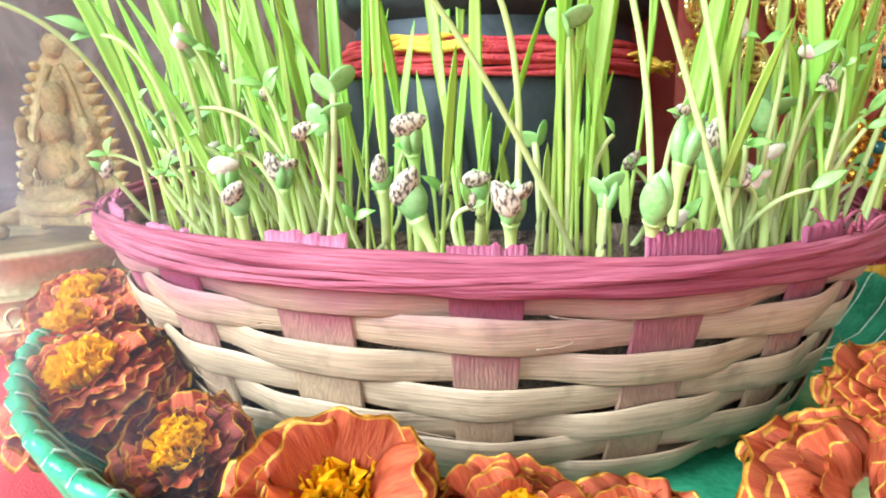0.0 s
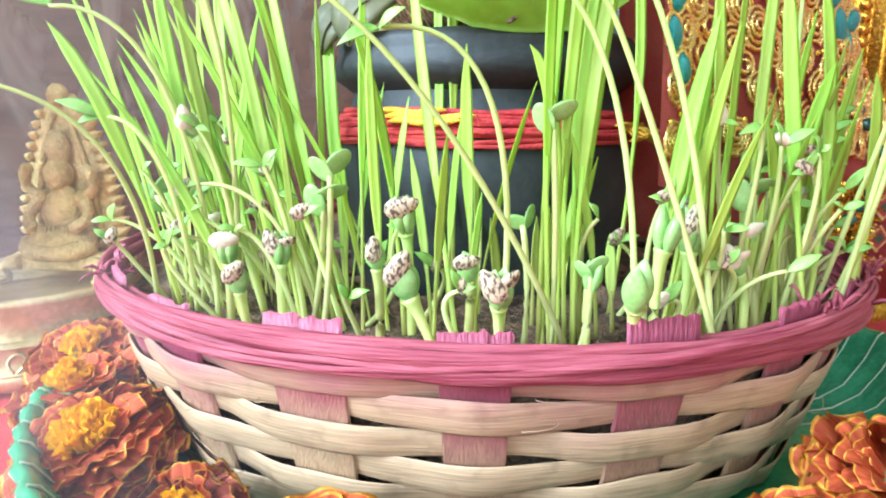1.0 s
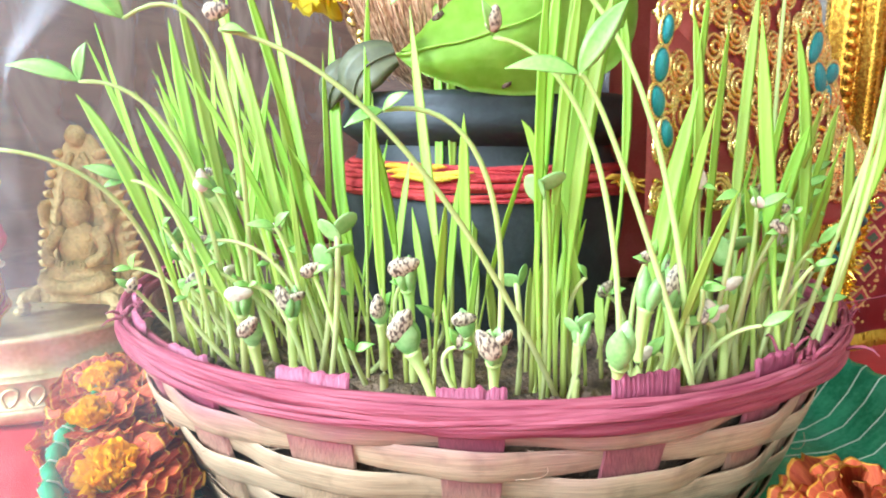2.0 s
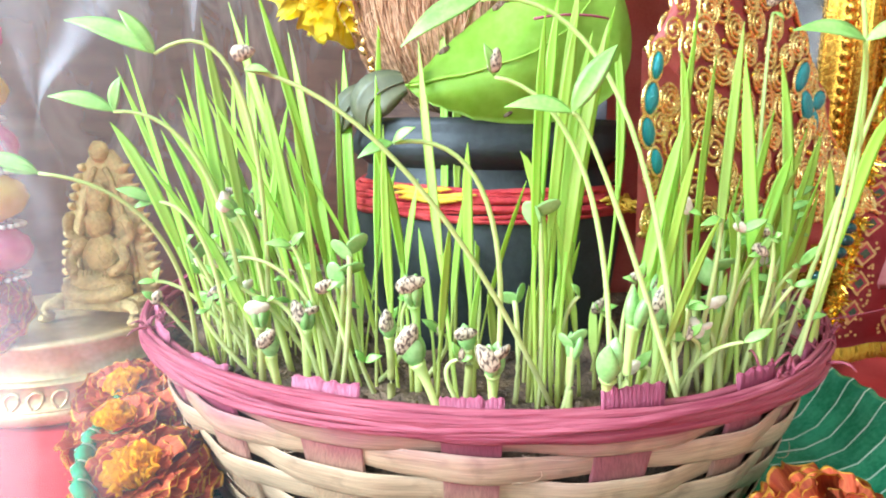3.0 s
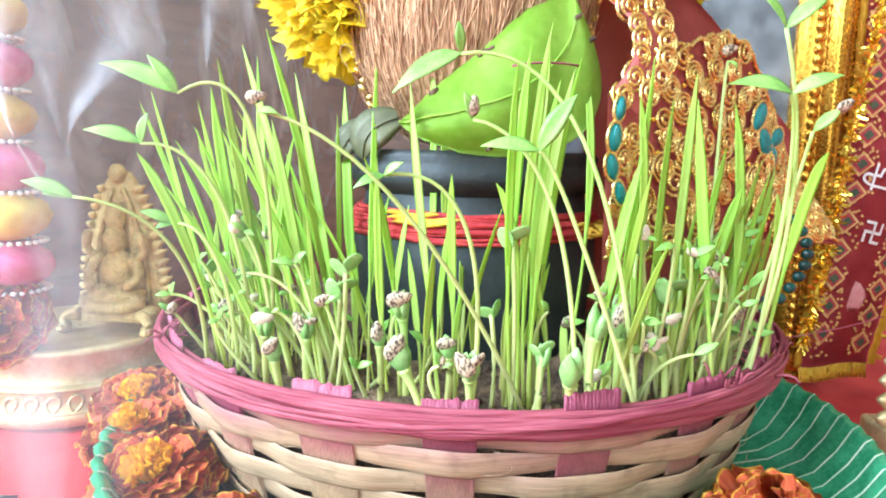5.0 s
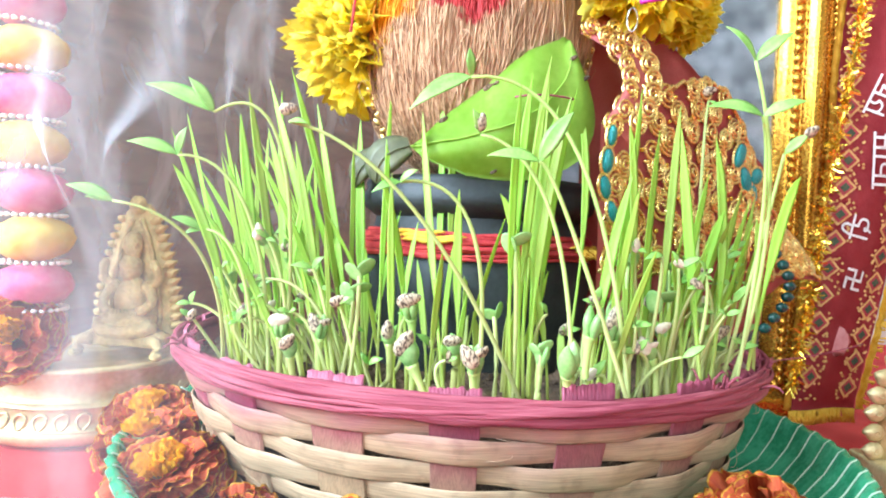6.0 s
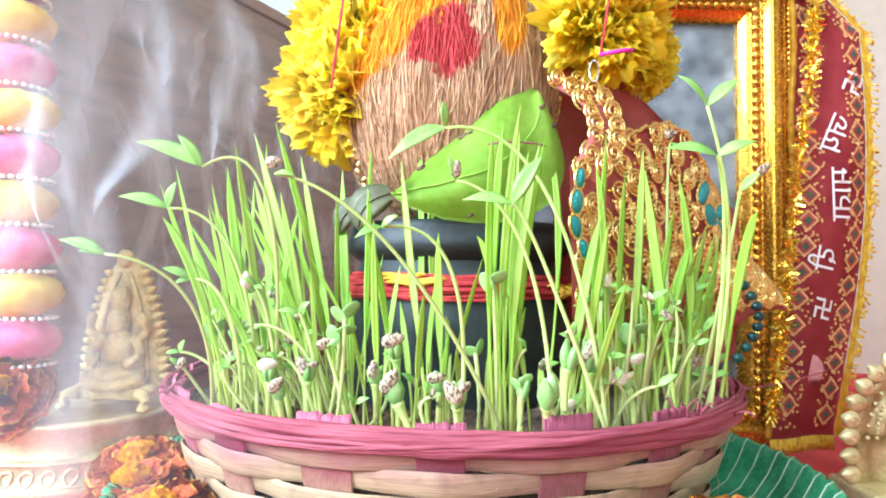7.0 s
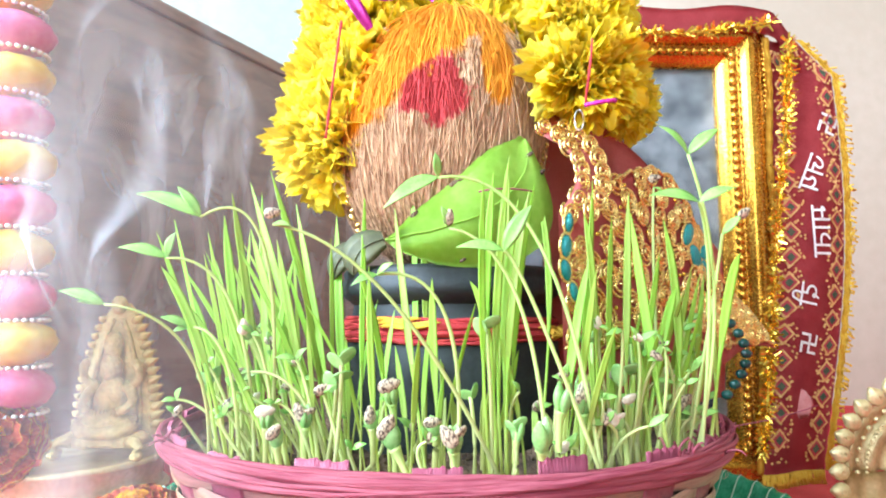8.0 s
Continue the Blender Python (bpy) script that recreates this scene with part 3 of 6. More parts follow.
def pot_leaf():
    rt = root("betel_leaf", (0.015, -0.07, 0.15), "bright green fresh leaf tucked under the coconut", "leaf")
    tip, peak = Vector((-0.028, -0.079, 0.1565)), Vector((0.0335, -0.071, 0.2075))

    def at(u, v):
        a = tip.lerp(peak, u) + Vector((0, 0, 0.0035 * math.sin(math.pi * u) + 0.0016 * math.sin(u * 11) * u))
        low = tip * (1 - u) ** 3 + Vector((-0.012, -0.082, 0.139)) * 3 * u * (1 - u) ** 2 + Vector((0.077, -0.07, 0.132)) * 3 * u * u * (1 - u) + Vector((0.0375, -0.066, 0.2035)) * u ** 3
        p = a.lerp(low, v)
        p.y -= 0.008 * math.sin(math.pi * v) * math.sin(math.pi * u) ** 0.5 + 0.0014 * math.sin(v * 7 + u * 10)
        p.z += 0.0009 * noise.noise((u * 22, v * 3, 0))
        return p
    bm = bmesh.new()
    grid(bm, at, 40, 16)
    bmesh.ops.solidify(bm, geom=bm.faces[:], thickness=0.0004)
    part("blade", bm, BETEL, rt)
    bm = bmesh.new()
    tube(bm, [at(s, 0.45) + Vector((0, -0.0006, 0)) for s in (i / 16 for i in range(17))], [0.0005 - 0.0003 * i / 16 for i in range(17)], 5)
    part("midrib", bm, BETEL, rt)
    bm = bmesh.new()
    tube(bm, bezier((0.012, -0.0885, 0.1765), (0.024, -0.0875, 0.178), (0.037, -0.0805, 0.178), 8), 0.0004, 4)
    for u, v, r in ((0.2, 0.03, 0.0022), (0.48, 0.02, 0.0026), (0.52, 0.05, 0.0015), (0.93, 0.5, 0.002), (0.9, 0.8, 0.0022), (0.35, 0.9, 0.0016)):
        b2 = bmesh.new()
        blob(b2, at(u, v) + Vector((0, -0.0006, 0)), (r, 0.0004, r * 0.45), Matrix.Rotation(-0.6, 4, "Y"), 9, 6, 0.4)
        part("blemish", b2, SOIL, rt, "dark dry blemish on the leaf")
    part("scratch", bm, STAKE, rt, "dry brown scratch across the leaf")
    # duller leaves lower down
    for name, base, mid, tip, w in (("mango_leaf", (-0.03, -0.06, 0.159), (-0.041, -0.062, 0.153), (-0.044, -0.06, 0.1425), 0.017), ("mango_leaf", (-0.04, -0.046, 0.157), (-0.051, -0.05, 0.151), (-0.055, -0.047, 0.141), 0.013)):
        rt2 = root(name, base, "dull grey-green leaf drooping over the pot's lip", "leaf", "leaves on the pot")
        bm = bmesh.new()
        pts = bezier(base, mid, tip, 12)
        ribbon(bm, pts, [w * max(0.05, math.sin(math.pi * min(1, 0.12 + 0.88 * i / 12)) ** 0.7) for i in range(13)], 0.12, Vector((-0.25, -0.95, 0.2)))
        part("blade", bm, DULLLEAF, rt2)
        bm = bmesh.new()
        tube(bm, [p + Vector((0, -0.0007, 0.0004)) for p in pts], 0.0004, 4)
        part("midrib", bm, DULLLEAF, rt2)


COCO = Vector((-0.002, -0.021, 0.2135))


def coco_at(a, s, lift=0.0):
    """A point of the coconut: a round it, s from its foot (-1) to its crown (1)."""
    r = 0.0525 * math.sqrt(max(0.0, 1 - abs(s) ** 2.3)) * (1 - 0.16 * max(0, s) ** 1.5) + lift
    z = s * 0.066 if s < 0 else s * 0.073
    p = Vector((r * math.cos(a), r * math.sin(a), z + lift * s))
    p.x += 0.06 * z
    return COCO + p


def coconut():
    rt = root("coconut", tuple(COCO - Vector((0, 0, 0.066))), "brown hairy coconut smeared with turmeric and a red mark", "coconut")
    bm = bmesh.new()
    vs = grid(bm, lambda u, v: coco_at(2 * math.pi * u, -0.995 + 1.99 * v, 0.0012 * noise.noise((math.cos(6.28 * u) * 9, math.sin(6.28 * u) * 9, v * 3))), 64, 32, True)
    part("shell", bm, COIR, rt)
    rnd = random.Random(12)
    bm = bmesh.new()
    for i in range(1500):
        a = rnd.uniform(math.pi * 0.85, math.pi * 2.15)
        s0 = rnd.uniform(-0.95, 0.6)
        s1 = min(0.97, s0 + rnd.uniform(0.6, 1.5))
        da = rnd.gauss(0, 0.2)
        lift = abs(rnd.gauss(0, 0.0009)) + 0.0004
        pts = [coco_at(a + da * k / 7 + 0.008 * math.sin(k * 1.7 + i), s0 + (s1 - s0) * k / 7, lift * (1 + 0.5 * math.sin(k + i))) for k in range(8)]
        tube(bm, pts, rnd.uniform(0.0002, 0.00048), 3, 1.0, Vector((0.1, -1, 0.05)), False)
    for i in range(70):
        a, s0 = rnd.uniform(math.pi, 2 * math.pi), rnd.uniform(-0.8, 0.85)
        p = coco_at(a, s0, 0.001)
        d = Vector((rnd.uniform(-1, 1), -0.25, rnd.uniform(-0.7, 0.7))) * rnd.uniform(0.008, 0.024)
        tube(bm, bezier(p, p + d * 0.5 + (p - COCO).normalized() * 0.005, coco_at(a + rnd.uniform(-0.3, 0.3), max(-0.9, min(0.9, s0 - 0.3)), 0.0012), 7), 0.00016, 3, 1.0, Vector((0.1, -1, 0.05)), False)
    part("hair", bm, COIR, rt, "long brown coconut fibres")["kind"] = "stuff"


clay_pot()
sacred_thread()
pot_leaf()
coconut()

# ---------- flowers ----------


def petal_mesh(name, ruffle, seed, notch=0.0, length=1.0, width=1.0, cup=0.2, curl=0.12):
    """One petal of unit length with a ruffled, paler outer edge; it grows along y from the origin."""
    bm = bmesh.new()
    cols = [i / 14 for i in range(15)]
    rows = [0.0, 0.16, 0.32, 0.48, 0.64, 0.78, 0.88, 0.95, 1.0]
    vs = []
    for j, v in enumerate(rows):
        line = []
        for u in cols:
            x = (u - 0.5) * 2
            w = width * (0.16 + 0.42 * math.sin(min(1.0, v * 0.95 + 0.05) * math.pi * 0.62) ** 0.8)
            lobe = 0.045 * v ** 3 * math.cos(u * 13 + seed * 1.7) + 0.05 * v * v * noise.noise((u * 4, seed * 3.1, v))
            y = v * length * (1 - 0.2 * x * x * v) + (notch * v ** 4 * math.cos(u * math.pi * 6) if notch else lobe)
            z = cup * x * x * v * 0.5 + ruffle * v * v * (math.sin(u * 9 + seed * 2.1) + 0.45 * math.sin(u * 19 + seed)) + 0.06 * math.sin(v * 6 + seed) * v + curl * v * v
            line.append(bm.verts.new((x * w, y, z)))
        vs.append(line)
    for j in range(len(rows) - 1):
        for i in range(len(cols) - 1):
            f = bm.faces.new((vs[j][i], vs[j][i + 1], vs[j + 1][i + 1], vs[j + 1][i]))
            f.material_index = 1 if j == len(rows) - 2 else 0
    bmesh.ops.solidify(bm, geom=bm.faces[:], thickness=0.01)
    me = bpy.data.meshes.new(name)
    bm.to_mesh(me)
    bm.free()
    me.polygons.foreach_set("use_smooth", [True] * len(me.polygons))
    return me


RUST, MAROON, GOLDEN = [], [], []
for k in range(5):
    me = petal_mesh("rust_petal", 0.075, k + 1, 0, 1.0, 0.95, 0.1, -0.1)
    me.materials.append(PETALRED)
    me.materials.append(PETALEDGE)
    RUST.append(me)
    me = petal_mesh("maroon_petal", 0.1, k + 11, 0, 1.0, 0.92, 0.1, -0.08)
    me.materials.append(PETALDARK)
    me.materials.append(PETALEDGE)
    MAROON.append(me)
    me = petal_mesh("golden_petal", 0.2, k + 21, 0, 1.0, 0.8, 0.6)
    me.materials.append(FLORET)
    me.materials.append(FLORET)
    GOLDEN.append(me)
MAROON += RUST[:2]
SUNNY = []
for k in range(3):
    me = petal_mesh("yellow_petal", 0.06, k + 1, 0.05, 1.0, 0.32, 0.45)
    me.materials.append(YELLOW)
    me.materials.append(YELLOW)
    SUNNY.append(me)


def florets(name, rt, radius, height, count, material, seed, size):
    bm = bmesh.new()
    rnd = random.Random(seed)
    for i in range(count):
        q = math.sqrt((i + 0.5) / count)
        a = i * 2.39996
        lean = Vector((math.cos(a) * q, math.sin(a) * q, 0))
        p = lean * radius * 0.7 + Vector((0, 0, height * 0.5))
        tip = p + (lean * 0.55 + Vector((0, 0, 1))) * (height * rnd.uniform(0.45, 0.8) * (1.15 - 0.5 * q * q))
        mid = p.lerp(tip, 0.5) + Vector((rnd.uniform(-1, 1), rnd.uniform(-1, 1), 0)) * size * 0.6
        tube(bm, [p, mid, tip, tip + Vector((rnd.uniform(-1, 1), rnd.uniform(-1, 1), 0.3)) * size * 0.7], [size * 0.4, size * 0.5, size * 0.55, size * 0.15], 5)
    me = bpy.data.meshes.new(name)
    bm.to_mesh(me)
    bm.free()
    me.materials.append(material)
    me.polygons.foreach_set("use_smooth", [True] * len(me.polygons))
    ob = new(name, me)
    ob.parent = rt
    return ob


def flower(name, label, category, group, at, radius, face, seed, petals, layers, centre, centre_mat, squash=1.0):
    """A many-petalled bloom at a place, its face along a direction. layers: count, length, lift in degrees, base ring."""
    rnd = random.Random(seed)
    rt = root(name, at, label, category, group)
    rt.rotation_euler = Vector(face).to_track_quat("Z", "Y").to_euler()
    for count, length, lift, ring in layers:
        shift = rnd.uniform(0, 6.28)
        for i in range(count):
            a = shift + 2 * math.pi * i / count + rnd.uniform(-0.14, 0.14)
            ln = radius * length * rnd.uniform(0.85, 1.12)
            ob = new("petal", rnd.choice(petals))
            ob.parent = rt
            up = radians(lift + rnd.uniform(-9, 9))
            ob.matrix_basis = (Matrix.Rotation(a, 4, "Z") @ Matrix.Translation((0, radius * ring, radius * 0.10 * math.sin(up) + radius * squash * 0.15)) @ Matrix.Rotation(up, 4, "X")
                               @ Matrix.Rotation(rnd.uniform(-0.25, 0.25), 4, "Y") @ Matrix.Diagonal((ln * rnd.uniform(0.85, 1.15), ln, ln * 1.0, 1)))
    if centre:
        florets("floret_cluster", rt, radius * centre * 0.75, radius * 0.42, 60, centre_mat, seed, radius * 0.03)["kind"] = "stuff"
        for i in range(44 if centre_mat is FLORET else 0):
            q = math.sqrt((i + 0.5) / 44)
            a, ln = i * 2.4, radius * rnd.uniform(0.18, 0.31)
            ob = new("curled_petal", rnd.choice(GOLDEN))
            ob.parent = rt
            ob.matrix_basis = (Matrix.Rotation(a, 4, "Z") @ Matrix.Translation((0, radius * centre * 0.6 * q, radius * (0.4 - 0.18 * q))) @ Matrix.Rotation(radians(82 - 32 * q + rnd.uniform(-16, 16)), 4, "X")
                               @ Matrix.Rotation(rnd.uniform(-0.9, 0.9), 4, "Y") @ Matrix.Diagonal((ln * rnd.uniform(0.7, 1.1), ln, ln, 1)))
    bm = bmesh.new()
    lathe(bm, [(radius * 0.02, -radius * 0.25), (radius * 0.16, -radius * 0.2), (radius * 0.22, 0.0), (radius * 0.3, radius * 0.2), (radius * 0.02, radius * 0.3)], 14)
    me = bpy.data.meshes.new("calyx")
    bm.to_mesh(me)
    bm.free()
    me.materials.append(STEM)
    ob = new("calyx", me)
    ob.parent = rt
    return rt


MARIGOLD = [(14, 0.92, -14, 0.16), (13, 0.84, -4, 0.16), (12, 0.74, 5, 0.18), (11, 0.62, 14, 0.2), (10, 0.48, 24, 0.22), (8, 0.36, 38, 0.22)]
RUSTY = "rust-red marigold with yellow petal edges, on the plate"


def marigolds():
    spots = [
        ((-0.153, -0.032, 0.027), 0.0215, (-0.05, -0.35, 0.95), 0.42),
        ((-0.138, -0.066, 0.026), 0.0225, (-0.2, -0.2, 0.95), 0.34),
        ((-0.115, -0.100, 0.024), 0.0240, (-0.1, -0.3, 0.95), 0.5),
        ((-0.077, -0.131, 0.021), 0.0165, (0.0, -0.6, 0.85), 0.5),
        ((-0.037, -0.157, 0.021), 0.0230, (0.1, -0.5, 0.85), 0.55),
        ((-0.002, -0.160, 0.018), 0.0190, (0.1, -0.4, 0.9), 0.4),
        ((0.023, -0.160, 0.015), 0.0175, (0.0, -0.4, 0.9), 0.4),
        ((0.072, -0.153, 0.018), 0.0265, (0.1, -0.5, 0.85), 0.0),
        ((0.101, -0.127, 0.027), 0.0235, (0.1, -0.5, 0.8), 0.0),
    ]
    for k, (at, r, face, centre) in enumerate(spots):
        layers = list(MARIGOLD)
        if not centre:
            layers.append((7, 0.42, 74, 0.03))
        if k == 4:
            layers.append((5, 0.8, 58, 0.16))
        flower("marigold", RUSTY + (", golden middle" if centre else ", densely ruffled"), "flower", "marigolds on the plate", at, r, face, 20 + k, MAROON if k == 3 else RUST, layers, centre, FLORET)


CHRYS = [(26, 1.04, -4, 0.12), (26, 0.95, 9, 0.1), (24, 0.84, 23, 0.08), (21, 0.7, 38, 0.06), (17, 0.54, 54, 0.04), (12, 0.38, 70, 0.02)]


def yellow_flowers():
    spots = [
        ((0.063, -0.062, 0.236), 0.0265, (0.1, -1.0, -0.05)),
        ((0.062, -0.056, 0.268), 0.026, (0.1, -1.0, 0.25)),
        ((-0.052, -0.022, 0.246), 0.031, (-0.5, -0.85, 0.15)),
        ((-0.058, -0.028, 0.214), 0.031, (-0.5, -0.8, -0.2)),
        ((-0.045, -0.010, 0.285), 0.031, (-0.3, -0.8, 0.5)),
        ((0.028, 0.012, 0.292), 0.03, (0.2, -0.8, 0.55)),
        ((0.079, -0.03, 0.262), 0.026, (0.5, -0.8, 0.1)),
        ((0.098, -0.012, 0.24), 0.02, (0.5, -0.8, -0.2)),
        ((-0.008, 0.018, 0.307), 0.03, (0.0, -0.8, 0.6)),
    ]
    for k, (at, r, face) in enumerate(spots):
        flower("yellow_flower", "bright yellow many-petalled flower on a garland round the coconut", "flower", "yellow garland flowers", at, r, face, 50 + k, SUNNY, CHRYS, 0.3 if k == 0 else 0, YELLOW)


def sticks():
    for pts, w, mat, lab in (
        ([(0.0565, -0.0965, 0.212), (0.064, -0.1, 0.2125), (0.069, -0.098, 0.2135)], 0.0010, MAGENTA, "magenta chenille stick bent across a yellow flower"),
        ([(0.0565, -0.0965, 0.212), (0.058, -0.1, 0.226), (0.0605, -0.096, 0.241)], 0.00055, THREADRED, "red thread hanging over a yellow flower"),
        ([(-0.05, -0.066, 0.262), (-0.053, -0.068, 0.235), (-0.057, -0.064, 0.206)], 0.0007, THREADRED, "dark red thread running down the yellow flowers"),
    ):
        rt = root("thread_stick", pts[0], lab, "thread")
        bm = bmesh.new()
        line = bezier(*pts, 14)
        tube(bm, line, [w * (0.9 + 0.2 * math.sin(i * 2.3)) for i in range(15)], 7)
        part("twist", bm, mat, rt)
    for base, mid, tip, w in (((-0.037, -0.066, 0.258), (-0.046, -0.068, 0.272), (-0.054, -0.062, 0.289), 0.007), ((-0.03, -0.06, 0.275), (-0.032, -0.062, 0.285), (-0.036, -0.06, 0.293), 0.012), ((-0.008, -0.06, 0.275), (0.0, -0.063, 0.283), (0.006, -0.062, 0.291), 0.003)):
        rt = root("foil_ribbon", base, "shiny magenta foil ribbon tied on the garland", "ribbon", "foil ribbons")
        bm = bmesh.new()
        ribbon(bm, bezier(base, mid, tip, 10), [w * (0.35 + 0.65 * math.sin(math.pi * (0.15 + 0.8 * i / 10))) for i in range(11)], 0.6, Vector((0.3, -1, 0.1)))
        part("foil", bm, MAGENTA, rt)
    rt = root("hanging_wire", (0.0565, -0.09, 0.21), "small loop of bare silver wire under a yellow flower", "wire")
    bm = bmesh.new()
    tube(bm, [(0.0555 + 0.002 * math.sin(s * 6.28), -0.09, 0.2075 + 0.0045 * math.cos(s * 6.28)) for s in (i / 14 for i in range(15))], 0.0003, 5)
    part("loop", bm, WIRE, rt)


marigolds()
yellow_flowers()
sticks()

# ---------- cloth with gold work beside the pot ----------


def spiral(bm, at, right, up, radius, turns, cord, seed):
    n = int(14 * turns)
    nor = right.cross(up)
    pts = []
    for i in range(n + 1):
        s = i / n
        a = seed + s * turns * 2 * math.pi
        r = radius * (1 - 0.85 * s)
        pts.append(at + right * (r * math.cos(a)) + up * (r * 1.1 * math.sin(a)) + nor * (0.0012 * s))
    tube(bm, pts, cord, 5, 1.0, nor)


def silk_at(u, v):
    """The embroidered panel: u from the pot outwards, v from hem to top."""
    x = 0.046 + 0.128 * u
    y = -0.088 + 0.1 * u + 0.004 * math.sin(u * 17) * (1 - v)
    top = 0.168 + 0.028 * math.sin(math.pi * min(1, u * 1.15)) ** 1.5 - 0.042 * max(0, u - 0.55) / 0.45
    low = 0.102 - 0.004 * math.sin(u * 12)
    return Vector((x + 0.012 * (1 - v) * u, y - 0.006 * (1 - v), low + (top - low) * v))


def silk_panel():
    rt = root("embroidered_cloth", (0.1, -0.05, 0.09), "rose red silk cloth with gold cord coils and teal stones", "cloth")
    bm = bmesh.new()
    grid(bm, silk_at, 40, 24)
    bmesh.ops.solidify(bm, geom=bm.faces[:], thickness=0.0006)
    part("silk", bm, REDSILK, rt)
    rnd = random.Random(31)
    # gold coils over the upper half
    spots = []
    for j in range(8):
        for i in range(11):
            u, v = (i + 0.5 + (0.5 if j % 2 else 0)) / 11.5, 0.2 + 0.108 * j
            if v > 0.97 or u > 0.99 or (v > 0.8 and not 0.2 < u < 0.75):
                continue
            spots.append((u + rnd.uniform(-0.015, 0.015), min(v + rnd.uniform(-0.015, 0.015), 0.98)))
    for k, (u, v) in enumerate(spots):
        e = 0.02
        p = silk_at(u, v)
        right = (silk_at(u + e, v) - silk_at(u - e, v)).normalized()
        up = (silk_at(u, min(v + e, 1)) - silk_at(u, v - e)).normalized()
        nor = right.cross(up).normalized()
        bm = bmesh.new()
        spiral(bm, p + nor * 0.0012, right, nor.cross(right), rnd.uniform(0.0052, 0.0068), rnd.choice((2.2, 2.8, 3.2)), 0.00075, rnd.uniform(0, 6.28))
        part("gold_coil", bm, GOLD, rt)
    bm = bmesh.new()
    for k in range(90):
        u, v = rnd.uniform(0.02, 0.98), rnd.uniform(0.15, 0.95)
        blob(bm, silk_at(u, v) + Vector((0.0006, -0.0012, 0)), (0.0011, 0.0007, 0.0011), None, 6, 4)
    part("sequins", bm, TINSEL, rt, "tiny gold sequins")["kind"] = "stuff"
    # cord along hem and top
    for v in (0.13, 0.995):
        bm = bmesh.new()
        tube(bm, [silk_at(i / 60, v) + Vector((0.0006, -0.0014, 0.0008 * math.sin(i * 2.1))) for i in range(61)], 0.001, 5)
        part("cord", bm, GOLD, rt)
    # teal stones in gold rims
    for x, y, z, ln, wd, tilt in ((0.0492, -0.0935, 0.1625, 0.0042, 0.0025, 10), (0.0475, -0.0955, 0.1525, 0.0048, 0.0032, 8), (0.0470, -0.0958, 0.1425, 0.0045, 0.003, -20), (0.0505, -0.0945, 0.1335, 0.0042, 0.0026, -25),
                                  (0.1235, -0.035, 0.1645, 0.0066, 0.0042, 35), (0.1285, -0.031, 0.1535, 0.0068, 0.0044, -35), (0.1362, -0.025, 0.1560, 0.0055, 0.0038, 70), (0.1345, -0.026, 0.147, 0.0055, 0.0034, -10)):
        turn = Matrix.Rotation(radians(38), 4, "Z") @ Matrix.Rotation(radians(tilt), 4, "Y")
        bm = bmesh.new()
        blob(bm, (x, y, z), (wd, 0.0016, ln), turn, 14, 8)
        stone = part("stone", bm, TEAL, rt, "teal silk stone")
        bm = bmesh.new()
        m = Matrix.Translation((x, y, z)) @ turn
        tube(bm, [m @ Vector((wd * 1.18 * math.cos(s * 6.2832), 0.0002, ln * 1.14 * math.sin(s * 6.2832))) for s in (i / 20 for i in range(21))], 0.0007, 5, 1.0, Vector((0.3, 1, 0.1)))
        part("setting", bm, GOLD, stone)
    # dark stones near the hem
    for k in range(9):
        a = k / 8
        bm = bmesh.new()
        blob(bm, (0.146 + 0.012 * math.sin(a * 3.1), -0.022 + 0.004 * a, 0.082 + 0.042 * a), (0.0032, 0.0018, 0.0026), None, 10, 6, 0.1)
        part("dark_stone", bm, DARKGEM, rt, "dark green stone")


def lace_strip():
    """The narrow gold lace that climbs from the panel to the coconut."""
    rt = root("gold_lace", (0.05, -0.08, 0.165), "narrow strip of coiled gold lace beside the coconut", "lace")
    line = bezier((0.0525, -0.09, 0.164), (0.0615, -0.08, 0.19), (0.0445, -0.068, 0.212), 16)
    bm = bmesh.new()
    ribbon(bm, line, [0.016] * 17, 0.1, Vector((0.5, -1, 0.1)))
    part("backing", bm, REDSILK, rt)
    rnd = random.Random(3)
    for i in range(1, 16, 2):
        for s in (-0.0045, 0.0046):
            bm = bmesh.new()
            p = line[i] + Vector((s, -0.0022, rnd.uniform(-0.001, 0.001)))
            spiral(bm, p, Vector((0.9, 0.4, 0)).normalized(), Vector((0, 0.1, 1)).normalized(), rnd.uniform(0.0042, 0.0054), 2.4, 0.0007, rnd.uniform(0, 6))
            part("gold_coil", bm, GOLD, rt)
    for side, a0 in ((1, -0.25), (-1, math.pi + 0.35)):
        rt2 = root("gold_chain", tuple(coco_at(a0, 0.0, 0.002)), "thin twisted gold lace running up beside the coconut", "lace", "gold chains")
        for i in range(34):
            s = -0.75 + 1.65 * i / 33
            p = coco_at(a0 - side * 0.1 * math.sin(i * 0.2), s, 0.0022)
            bm = bmesh.new()
            blob(bm, p + Vector((0.0008 * (-1) ** i, 0, 0)), (0.0015, 0.0012, 0.0021), Matrix.Rotation(0.7 * (-1) ** i, 4, "Y"), 7, 5)
            part("link", bm, GOLD, rt2)


